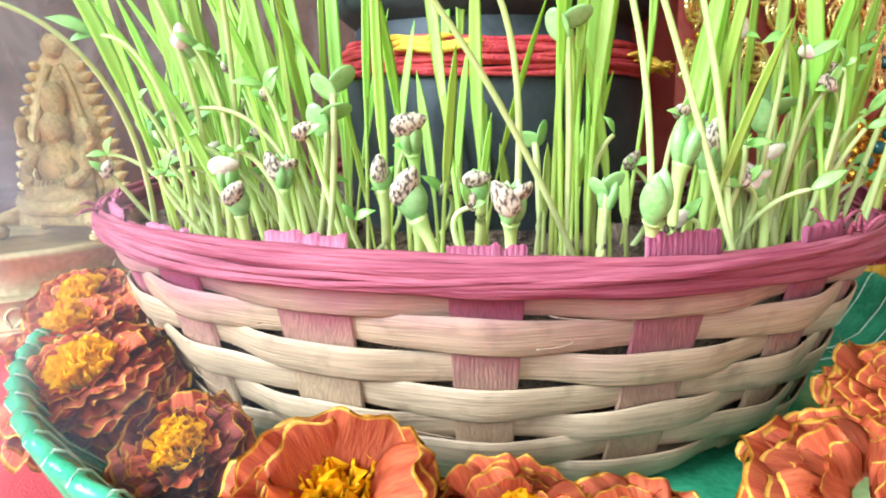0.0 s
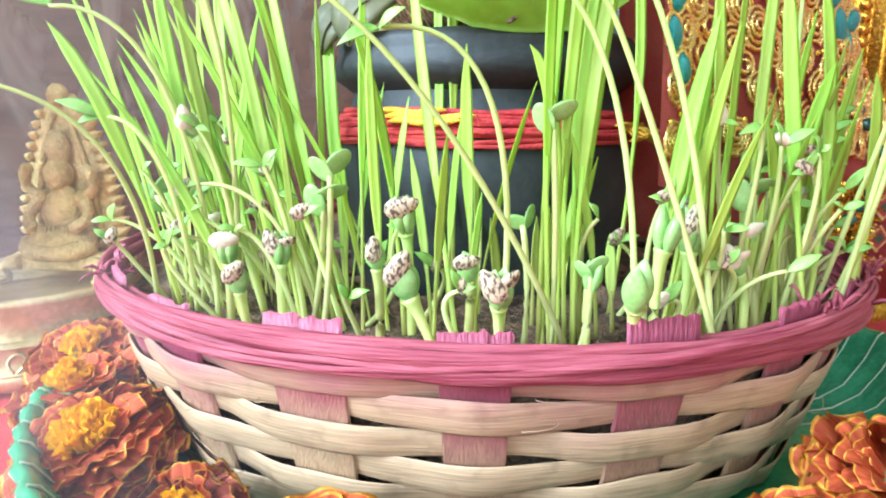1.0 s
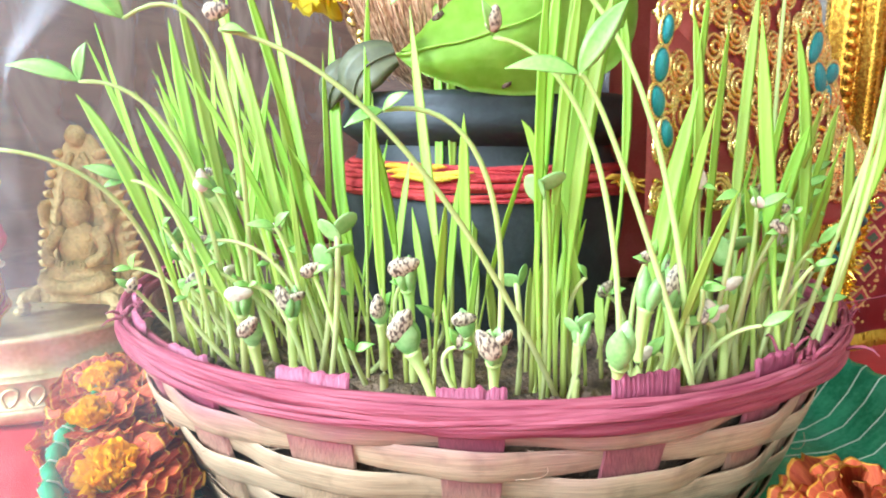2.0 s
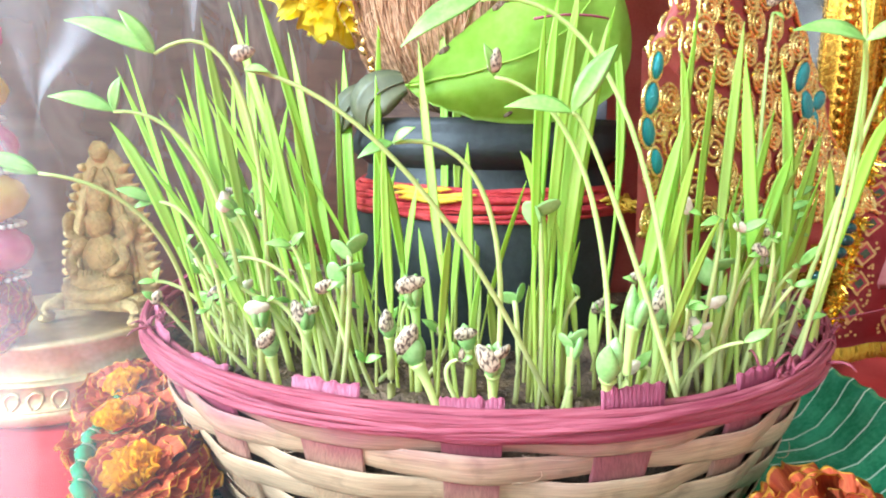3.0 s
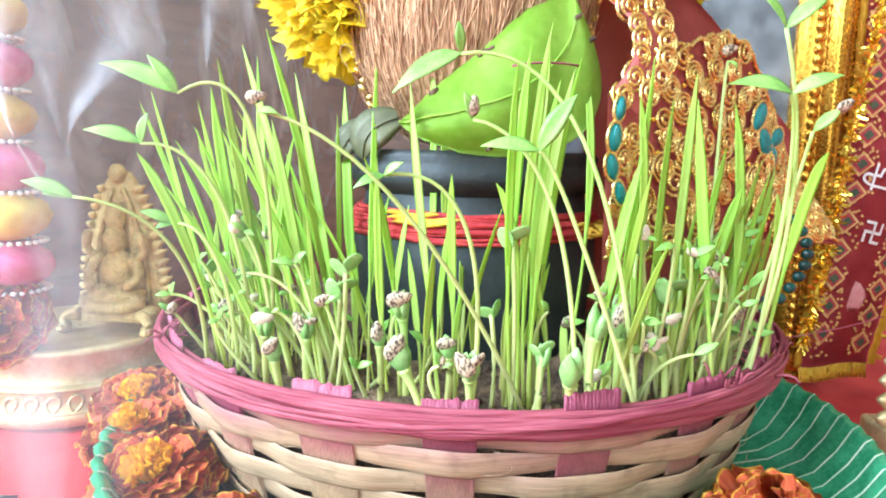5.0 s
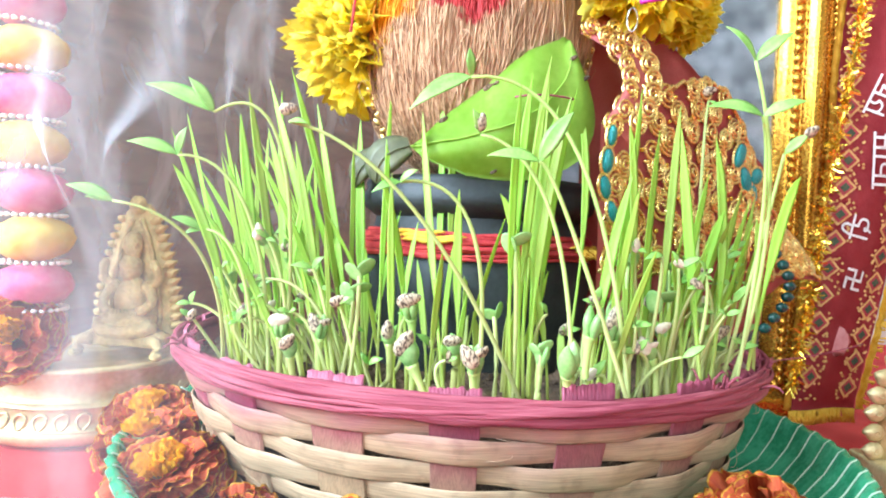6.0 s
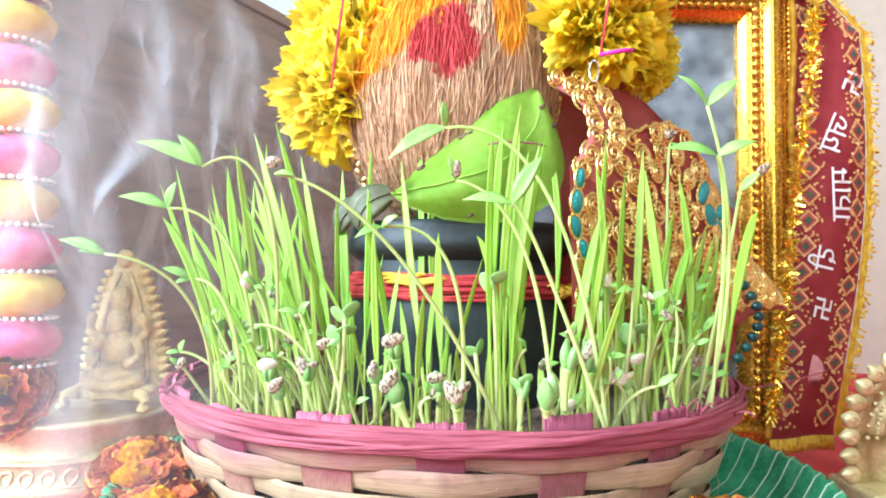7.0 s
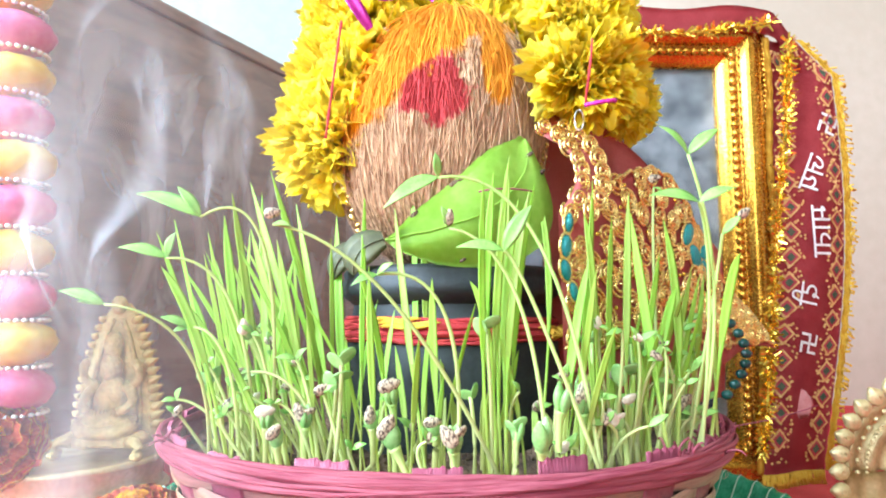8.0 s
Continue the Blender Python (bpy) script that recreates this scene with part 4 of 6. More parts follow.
def red_veil():
    rt = root("red_veil", (0.09, -0.01, 0.1), "plain rose red cloth rising to a peak behind the gold work", "cloth")
    bm = bmesh.new()
    def at(u, v):
        a = Vector((0.05, -0.03, 0.1)).lerp(Vector((0.165, 0.02, 0.1)), u)
        top = 0.238 - 0.08 * max(0, u - 0.22) / 0.78 - 0.02 * max(0, 0.22 - u) / 0.22
        return Vector((a.x, a.y - 0.012 * math.sin(math.pi * u) * (1 - 0.5 * v) + 0.003 * math.sin(u * 15 + v * 3), 0.075 + (top - 0.075) * v))
    grid(bm, at, 36, 18)
    bmesh.ops.solidify(bm, geom=bm.faces[:], thickness=0.0006)
    part("drape", bm, REDSILK, rt)


silk_panel()
lace_strip()
red_veil()

# ---------- framed picture with its scarf ----------


def picture_frame():
    x0, x1, z0, z1, y = -0.012, 0.240, 0.003, 0.341, 0.100
    rt = root("picture_frame", ((x0 + x1) / 2, y, 0.0), "ornate gilt picture frame with beaded moulding and dark glass", "picture frame")
    def bar(bm, a, b, inward, prof):
        """A mitred moulding from corner a to b; prof: inward distance and depth."""
        a, b, inward = Vector(a), Vector(b), Vector(inward)
        d = (b - a).normalized()
        ring = []
        for p, s in ((a, 1), (b, -1)):
            ring.append([bm.verts.new(p + d * (s * q) + inward * q + Vector((0, -h, 0))) for q, h in prof])
        k = len(prof)
        for i in range(k):
            bm.faces.new((ring[0][i], ring[1][i], ring[1][(i + 1) % k], ring[0][(i + 1) % k]))
    outer = [(0, -0.012), (0, 0.006), (0.003, 0.009), (0.006, 0.007), (0.010, 0.0115), (0.015, 0.0135), (0.019, 0.011), (0.021, 0.006), (0.024, 0.007), (0.0285, 0.005), (0.036, 0.002), (0.036, -0.012)]
    corners = [Vector((x0, y, z0)), Vector((x1, y, z0)), Vector((x1, y, z1)), Vector((x0, y, z1))]
    ins = [Vector((0, 0, 1)), Vector((-1, 0, 0)), Vector((0, 0, -1)), Vector((1, 0, 0))]
    for k in range(4):
        bm = bmesh.new()
        bar(bm, corners[k], corners[(k + 1) % 4], ins[k], outer)
        side = part("moulding", bm, GILT, rt)
        # two runs of beads on each bar
        for q, h, size in ((0.004, 0.0095, 0.0019), (0.0265, 0.0075, 0.0036)):
            bm = bmesh.new()
            a = corners[k] + ins[k] * q
            b = corners[(k + 1) % 4] + ins[k] * q
            d = (b - a).normalized()
            n = int((b - a).length / (size * 2.1))
            for i in range(n):
                t = q + (i + 0.5) * ((b - a).length - 2 * q) / n
                blob(bm, a + d * t + Vector((0, -h, 0)), (size, size * 0.8, size * 1.15) if abs(d.z) > 0.5 else (size * 1.15, size * 0.8, size), None, 7, 5)
            part("beading", bm, GILT, side)
    bm = bmesh.new()
    block(bm, (x0 + 0.03, y + 0.006, z0 + 0.03), (x1 - 0.03, y + 0.010, z1 - 0.03))
    part("picture", bm, PICTURE, rt, "dim grey picture behind glass", False)
    bm = bmesh.new()
    block(bm, (x0 + 0.034, y + 0.001, z0 + 0.034), (x1 - 0.034, y + 0.003, z1 - 0.034))
    g = part("glass", bm, GLASS, rt, "reflecting glass", False)
    g.visible_shadow = False


def glass():
    m, t, p, link = nodes_of("picture_glass")
    p.inputs["Base Color"].default_value = (1, 1, 1, 1)
    p.inputs["Roughness"].default_value = 0.04
    p.inputs["Transmission Weight"].default_value = 1.0
    p.inputs["IOR"].default_value = 1.5
    return m


GLASS = glass()
PICTURE = surface("dim_picture", (0.02, 0.025, 0.028), (0.2, 0.2, 0.2), 0.5, 0, 26, 90, 0.0)
picture_frame()


def scarf_at(u, v):
    """The scarf that hangs down the frame's right side: u across, v downwards."""
    z = 0.322 - 0.307 * v
    left = 0.2155 + 0.135 * (z - 0.018) + 0.0015 * math.sin(v * 15) - 0.016 * max(0, z - 0.2) / 0.1
    q = (z - 0.02) / 0.28
    right = 0.2665 + 0.018 * q + 0.0145 * math.sin(math.pi * min(1, max(0, q))) - 0.027 * max(0, 0.085 - v) / 0.085
    y = 0.086 + 0.004 * math.sin(u * 5 + v * 4) + 0.008 * u
    return Vector((left + (right - left) * u, y, z))


def on_scarf(x, z, lift):
    """The point of the scarf straight behind a place in its plane, a little in front of the cloth."""
    v = min(1.0, max(0.0, (0.322 - z) / 0.307))
    a, b = scarf_at(0, v), scarf_at(1, v)
    p = scarf_at(min(1.0, max(0.0, (x - a.x) / (b.x - a.x))), v)
    return Vector((x, p.y - lift, z))


def written(text, size, x, z, lean):
    """A printed word: it runs downwards, its head line towards the frame, seen from the cloth's back."""
    curve = bpy.data.curves.new("word", "FONT")
    curve.body, curve.size, curve.align_x, curve.align_y, curve.offset = text, size, "CENTER", "CENTER", 0.0
    ob = bpy.data.objects.new("word", curve)
    scene.collection.objects.link(ob)
    me = bpy.data.meshes.new_from_object(ob.evaluated_get(bpy.context.evaluated_depsgraph_get()))
    bpy.data.objects.remove(ob)
    bm = bmesh.new()
    bm.from_mesh(me)
    bpy.data.meshes.remove(me)
    c, k = math.cos(radians(lean)), math.sin(radians(lean))
    for w in bm.verts:
        dx, dz = -w.co.y, -w.co.x
        w.co = on_scarf(x + dx * c - dz * k, z + dx * k + dz * c, 0.0016)
    return bm


def scarf():
    rt = root("printed_scarf", (0.262, 0.09, 0.012), "crimson scarf with printed diamonds, white writing and a gold fringe", "scarf")
    bm = bmesh.new()
    grid(bm, scarf_at, 16, 70)
    grid(bm, lambda u, v: Vector((0.12 + 0.142 * u, 0.083 + 0.002 * math.sin(u * 9) + 0.006 * max(0, u - 0.85) / 0.15, 0.343 - 0.026 * (max(0, u - 0.84) / 0.16) ** 1.3 - 0.019 * (1 - v) + 0.0015 * math.sin(u * 12))), 28, 4)
    bmesh.ops.solidify(bm, geom=bm.faces[:], thickness=0.0005)
    part("cloth", bm, CHUNRI, rt)

    def lay(u, v, du, dv):
        p = scarf_at(u, v)
        return p + Vector((du, -0.0009, dv))
    # printed diamonds in two columns
    for col, u in enumerate((0.17, 0.84)):
        for k in range(17):
            v = 0.055 + 0.058 * k + 0.028 * col
            if v > 0.98:
                continue
            def quad(bm, size, lift, u=u, v=v):
                c = [Vector((size, 0, 0)), Vector((0, 0, size)), Vector((-size, 0, 0)), Vector((0, 0, -size))]
                p = scarf_at(u, v)
                vs = [bm.verts.new(scarf_at(min(1, max(0, u + q.x / 0.064)), min(1, max(0, v - q.z / 0.335))) + Vector((0, -lift, 0))) for q in c]
                bm.faces.new(vs)
            bm = bmesh.new()
            quad(bm, 0.0085, 0.0011)
            d = part("printed_diamond", bm, GOLDPRINT, rt, "", False)
            bm = bmesh.new()
            quad(bm, 0.0062, 0.0015)
            part("printed_middle", bm, CHUNRI, d, "", False)
            bm = bmesh.new()
            quad(bm, 0.0036, 0.0019)
            part("printed_spot", bm, DARKPRINT, d, "", False)
    # speckles of gold print between them
    bm = bmesh.new()
    rnd = random.Random(17)
    for k in range(620):
        u = rnd.choice((rnd.uniform(0.02, 0.36), rnd.uniform(0.68, 0.98)))
        v = rnd.uniform(0.03, 0.98)
        s = 0.0011
        vs = [bm.verts.new(scarf_at(u, v) + Vector((a * s, -0.0009, b * s))) for a, b in ((1, 0), (0, 1), (-1, 0), (0, -1))]
        bm.faces.new(vs)
    part("printed_specks", bm, GOLDPRINT, rt, "", False)["kind"] = "stuff"
    # white print down the middle: two hooked crosses with three words between them
    c = 0.006
    hooked = [(-c, 0, c, 0), (0, -c, 0, c), (0, c, -c, c), (c, 0, c, c), (0, -c, c, -c), (-c, 0, -c, -c)]
    for x, z, lean in ((0.2785, 0.2585, 20), (0.2545, 0.1025, 12)):
        bm = bmesh.new()
        k0, k1 = math.cos(radians(lean)), math.sin(radians(lean))
        for ax, az, bx, bz in hooked:
            a, b = Vector((ax, 0, az)), Vector((bx, 0, bz))
            d = (b - a).normalized()
            side = Vector((-d.z, 0, d.x)) * 0.00095
            bm.faces.new([bm.verts.new(on_scarf(x + q.x * k0 + q.z * k1, z - q.x * k1 + q.z * k0, 0.0014)) for q in (a + side - d * 0.0009, b + side + d * 0.0009, b - side + d * 0.0009, a - side - d * 0.0009)])
        part("printed_sign", bm, WHITEPRINT, rt, "white printed hooked cross", False)
    for text, size, x, z, lean in (("\u091c\u092f", 0.0205, 0.2655, 0.2225, -22), ("\u092e\u093e\u0924\u093e", 0.022, 0.2685, 0.181, 0), ("\u0926\u0940", 0.021, 0.2565, 0.136, -12)):
        part("printed_word", written(text, size, x, z, lean), WHITEPRINT, rt, "white printed word", False)
    bm = bmesh.new()
    blob(bm, scarf_at(0.5, 0.85) + Vector((0, -0.0012, 0)), (0.007, 0.0004, 0.010), None, 9, 6, 0.3)
    part("pale_stain", bm, PALESTAIN, rt, "pale pink smudge")
    # yellow borders with a fringe of threads
    for u, s in ((0.0, -1), (1.0, 1)):
        bm = bmesh.new()
        grid(bm, lambda a, b, u=u, s=s: scarf_at(u, b) + Vector((s * 0.005 * a, -0.001 - 0.0006 * math.sin(b * 160), 0)), 2, 120)
        bmesh.ops.solidify(bm, geom=bm.faces[:], thickness=0.0006)
        part("border", bm, THREADYEL, rt, "golden yellow border")
    bm = bmesh.new()
    for k in range(150):
        v = rnd.random()
        p = scarf_at(1.0, v) + Vector((0.004, -0.0005, 0))
        d = Vector((rnd.uniform(0.002, 0.006), rnd.uniform(-0.002, 0.002), rnd.uniform(-0.004, 0.0015)))
        tube(bm, [p, p + d * 0.6, p + d], [0.0005, 0.0006, 0.0008], 4)
    for k in range(90):
        p = scarf_at(k / 89, 1.0)
        tube(bm, [p, p + Vector((rnd.uniform(-0.001, 0.001), -0.001, -0.005)), p + Vector((rnd.uniform(-0.002, 0.002), -0.001, -0.0095))], 0.0006, 4)
    part("fringe", bm, THREADYEL, rt, "golden thread fringe")["kind"] = "stuff"


scarf()


def tinsel(points, label, seed, count, spread):
    rt = root("tinsel_garland", points[0], label, "tinsel", "gold tinsel")
    rnd = random.Random(seed)
    bm = bmesh.new()
    pts = [Vector(p) for p in points]
    for k in range(count):
        s = rnd.random() * (len(pts) - 1)
        i = min(int(s), len(pts) - 2)
        p = pts[i].lerp(pts[i + 1], s - i)
        d = Vector((rnd.gauss(0, 1), rnd.gauss(0, 0.5) - 0.3, rnd.gauss(0, 1))).normalized() * rnd.uniform(0.4, 1) * spread
        side = d.cross(Vector((rnd.uniform(-1, 1), 1, rnd.uniform(-1, 1)))).normalized() * 0.0008
        vs = [bm.verts.new(p - side), bm.verts.new(p + side), bm.verts.new(p + d + side * 0.7), bm.verts.new(p + d - side * 0.7)]
        bm.faces.new(vs)
    part("foil", bm, TINSEL, rt, "", False)["kind"] = "stuff"
    bm = bmesh.new()
    tube(bm, pts, 0.0006, 5)
    part("core", bm, THREADYEL, rt)


tinsel([(0.250, 0.082, 0.318), (0.2455, 0.082, 0.26), (0.2325, 0.082, 0.17), (0.225, 0.082, 0.09), (0.216, 0.082, 0.03)], "crinkled gold tinsel hanging down the frame", 5, 1100, 0.0085)
tinsel([(0.05, 0.082, 0.321), (0.12, 0.08, 0.322), (0.18, 0.079, 0.322), (0.238, 0.08, 0.331)], "crinkled gold tinsel along the frame's top", 6, 420, 0.0075)

# ---------- brass things and felt garland ----------


def pedestal():
    c = Vector((-0.226, 0.046, 0))
    rt = root("brass_pedestal", tuple(c), "low round brass pedestal with an embossed scroll band", "pedestal")
    bm = bmesh.new()
    lathe(bm, [(0.001, 0.041), (0.05, 0.041), (0.055, 0.0415), (0.0565, 0.0395), (0.0555, 0.038), (0.0535, 0.0368), (0.0525, 0.024), (0.0535, 0.0225)], 72, c)
    part("top_plate", bm, BRASS, rt)
    bm = bmesh.new()
    lathe(bm, [(0.0535, 0.0225), (0.056, 0.0218), (0.0565, 0.0204), (0.0555, 0.0196), (0.0575, 0.009), (0.059, 0.0075), (0.059, 0.004), (0.057, 0.0015), (0.0555, 0.0), (0.001, 0.0)], 72, c)
    part("base", bm, BRASS, rt)
    n = 34
    for k in range(n):
        a = 2 * math.pi * k / n
        bm = bmesh.new()
        pts = []
        for i in range(17):
            s = i / 16
            w = 0.0038 * math.sin(s * 2 * math.pi) * (1 - 0.25 * s)
            z = 0.0092 + 0.009 * (0.5 - 0.5 * math.cos(s * 2 * math.pi)) + 0.0008 * math.sin(s * 9)
            r = 0.0576 - (z - 0.009) * 0.14
            b = a + w / 0.057 + (z - 0.015) * 3
            pts.append(c + Vector((r * math.cos(b), r * math.sin(b), z)))
        tube(bm, pts, 0.0008, 5)
        part("scroll", bm, BRASS, rt)
    for z, r in ((0.0206, 0.0562), (0.0085, 0.0582)):
        bm = bmesh.new()
        tube(bm, [c + Vector((r * math.cos(q), r * math.sin(q), z)) for q in (2 * math.pi * i / 72 for i in range(73))], 0.0009, 5)
        part("ring", bm, BRASS, rt)


def brass_idol():
    """A seated statuette before an arched back; one plain shape."""
    c = Vector((0, 0, 0))
    bm = bmesh.new()
    # arched back plate
    def outline(s):
        a = math.pi * (s - 0.5)
        z = 0.006 + 0.080 * (1 - abs(2 * s - 1) ** 1.5)
        w = 0.0245 * (1 - max(0, (z - 0.03) / 0.056) ** 2.0) ** 0.6 if z < 0.086 else 0.002
        return w, z
    n = 26
    front, back = [], []
    for j in range(n + 1):
        z = 0.004 + 0.084 * j / n
        w = 0.0235 * max(0.0, 1 - max(0.0, (z - 0.018) / 0.0705) ** 1.45) ** 0.7 + 0.0035
        front.append([bm.verts.new(c + Vector((w * q, 0.006 - 0.0015 * math.cos(q * 1.5) + 0.0012 * noise.noise((q * 5, z * 300, 0)), z))) for q in (-1, -0.6, -0.2, 0.2, 0.6, 1)])
        back.append([bm.verts.new(c + Vector((w * q, 0.0105, z))) for q in (-1, -0.6, -0.2, 0.2, 0.6, 1)])
    for rows, flip in ((front, 1), (back, -1)):
        for a, b in zip(rows, rows[1:]):
            for k in range(5):
                bm.faces.new((a[k], a[k + 1], b[k + 1], b[k])[::flip])
    for a, b, p, q in zip(front, front[1:], back, back[1:]):
        bm.faces.new((a[0], b[0], q[0], p[0]))
        bm.faces.new((a[5], p[5], q[5], b[5]))
    bm.faces.new(front[-1] + back[-1][::-1])
    # flame knobs along the edge
    for j in range(13):
        z = 0.012 + 0.066 * j / 12
        w = 0.0235 * max(0.0, 1 - max(0.0, (z - 0.018) / 0.0705) ** 1.45) ** 0.7 + 0.0035
        for s in (-1, 1):
            k = 1.5 if s > 0 else 0.8
            for v in blob(bm, (0, 0, 0), (0.0036 * k, 0.003, 0.0026), None, 10, 6):
                if v.co.x * s > 0:
                    v.co.z *= 1 - 0.75 * abs(v.co.x) / (0.0036 * k)
                v.co = Matrix.Translation(c + Vector((s * (w + 0.0012), 0.006, z))) @ Matrix.Rotation(s * -0.45, 4, "Y") @ v.co
    # inner rib of the arch
    for s in (-1, 1):
        tube(bm, [c + Vector((s * (0.0165 * max(0.0, 1 - max(0.0, (z - 0.018) / 0.062) ** 1.45) ** 0.7 + 0.001), 0.0035, z)) for z in (0.008 + 0.07 * i / 16 for i in range(17))], 0.0016, 6)
    # seated figure, kept plain
    blob(bm, c + Vector((0, -0.003, 0.013)), (0.019, 0.011, 0.0075), None, 16, 10, 0.2)
    blob(bm, c + Vector((0, 0.0, 0.028)), (0.0105, 0.008, 0.0145), None, 14, 10, 0.15)
    blob(bm, c + Vector((0, -0.001, 0.0475)), (0.007, 0.0068, 0.0085), None, 14, 10, 0.12)
    blob(bm, c + Vector((0, 0.0, 0.0605)), (0.006, 0.0055, 0.010), None, 12, 8, 0.15)
    blob(bm, c + Vector((0, 0.004, 0.087)), (0.0055, 0.005, 0.006), None, 12, 8, 0.1)
    for s in (-1, 1):
        tube(bm, bezier(c + Vector((s * 0.009, 0, 0.037)), c + Vector((s * 0.0165, -0.004, 0.027)), c + Vector((s * 0.010, -0.010, 0.021)), 8), [0.0038, 0.0036, 0.0033, 0.0032, 0.003, 0.003, 0.003, 0.0032, 0.0025], 8)
        tube(bm, bezier(c + Vector((s * 0.012, 0.001, 0.036)), c + Vector((s * 0.019, -0.001, 0.042)), c + Vector((s * 0.016, -0.003, 0.052)), 7), [0.003, 0.0028, 0.0026, 0.0025, 0.0024, 0.0026, 0.003, 0.0022], 8)
        tube(bm, bezier(c + Vector((s * 0.017, -0.004, 0.012)), c + Vector((s * 0.008, -0.013, 0.009)), c + Vector((-s * 0.008, -0.012, 0.009)), 8), [0.0055, 0.0055, 0.005, 0.0048, 0.0045, 0.004, 0.0038, 0.0034, 0.0025], 8)
        blob(bm, c + Vector((s * 0.022, -0.004, 0.004)), (0.006, 0.007, 0.0042), None, 10, 7, 0.2)
    for i in range(9):
        tube(bm, [c + Vector((-0.008 + 0.002 * i, -0.0085 - 0.001 * math.sin(i), 0.022)), c + Vector((-0.009 + 0.0022 * i, -0.0105, 0.015)), c + Vector((-0.013 + 0.0032 * i, -0.0135, 0.007))], 0.0008, 5)
    block(bm, c + Vector((-0.024, -0.012, -0.0005)), c + Vector((0.024, 0.012, 0.006)), 0.0015)
    # splayed feet of the seat
    for sx in (-1, 1):
        for sy in (-1, 1):
            foot = c + Vector((sx * 0.026, sy * 0.013, -0.0045))
            tube(bm, bezier(c + Vector((sx * 0.019, sy * 0.009, 0.003)), c + Vector((sx * 0.0265, sy * 0.013, 0.002)), foot, 7), [0.0042, 0.004, 0.0036, 0.0032, 0.003, 0.003, 0.0032, 0.0034], 8)
            blob(bm, foot + Vector((sx * 0.001, sy * 0.0015, 0)), (0.004, 0.0045, 0.0026), None, 10, 6, 0.15)
    bmesh.ops.transform(bm, matrix=Matrix.Translation((-0.2, 0.042, 0.0478)) @ Matrix.Rotation(radians(-6), 4, "Z") @ Matrix.Diagonal((0.92, 1, 0.95, 1)), verts=bm.verts)
    tagged(part("brass_idol", bm, IDOLBRASS), "small worn brass seated statuette before an arched flame-edged back", "statuette")


def brass_arch():
    """The arched brass back of a lamp or throne, edged with pointed leaves."""
    c = Vector((0.2585, -0.012, 0.006))
    rt = root("brass_arch", tuple(c), "polished brass arched plate edged with pointed leaf knobs", "ornament")
    bm = bmesh.new()
    block(bm, c + Vector((-0.05, -0.02, -0.006)), c + Vector((0.05, 0.02, 0.010)), 0.003)
    part("foot", bm, BRASS, rt)
    bm = bmesh.new()
    def at(u, v):
        a = math.pi * (1 - u)
        r = 0.046 * (0.1 + 0.9 * v)
        y = 0.002 - 0.0015 * math.sin(v * 22) - 0.002 * (1 - v)
        return c + Vector((r * math.cos(a), y, 0.034 + r * math.sin(a) * 0.95))
    grid(bm, at, 40, 22)
    grid(bm, lambda u, v: c + Vector((0.046 * (2 * u - 1), 0.002 - 0.0015 * math.sin(abs(2 * u - 1) * 20 + 2) - 0.002 * (1 - abs(2 * u - 1)), 0.008 + 0.026 * v)), 40, 4)
    bmesh.ops.solidify(bm, geom=bm.faces[:], thickness=0.003)
    part("plate", bm, BRASS, rt)
    spots = [(0.049 * math.cos(a), 0.034 + 0.047 * math.sin(a), a) for a in (math.pi * i / 16 for i in range(17))] + [(s * 0.049, z, 0 if s > 0 else math.pi) for s in (-1, 1) for z in (0.024, 0.0145)]
    for x, z, a in spots:
        bm = bmesh.new()
        m = Matrix.Translation(c + Vector((x, 0.0, z))) @ Matrix.Rotation(-a, 4, "Y")
        for v in blob(bm, (0, 0, 0), (0.0052, 0.0028, 0.0046), None, 12, 8):
            if v.co.x > 0.002:
                v.co.z *= 1 - (v.co.x - 0.002) / 0.0045
                v.co.x *= 1.2
        bmesh.ops.transform(bm, matrix=m, verts=bm.verts)
        knob = part("leaf_knob", bm, BRASS, rt)
        bm = bmesh.new()
        tube(bm, [m @ Vector((0.0012 * math.cos(q), -0.0029, 0.0012 * math.sin(q))) for q in (2 * math.pi * i / 10 for i in range(11))], 0.0003, 4)
        part("ring_mark", bm, BRASS, knob)
    for r, n, s in ((0.036, 44, 0.0009), (0.041, 20, 0.0013)):
        bm = bmesh.new()
        for i in range(n + 1):
            a = math.pi * i / n
            blob(bm, c + Vector((r * math.cos(a), -0.002, 0.034 + 0.95 * r * math.sin(a))), (s, s, s), None, 6, 4)
        part("dotted_line", bm, BRASS, rt)


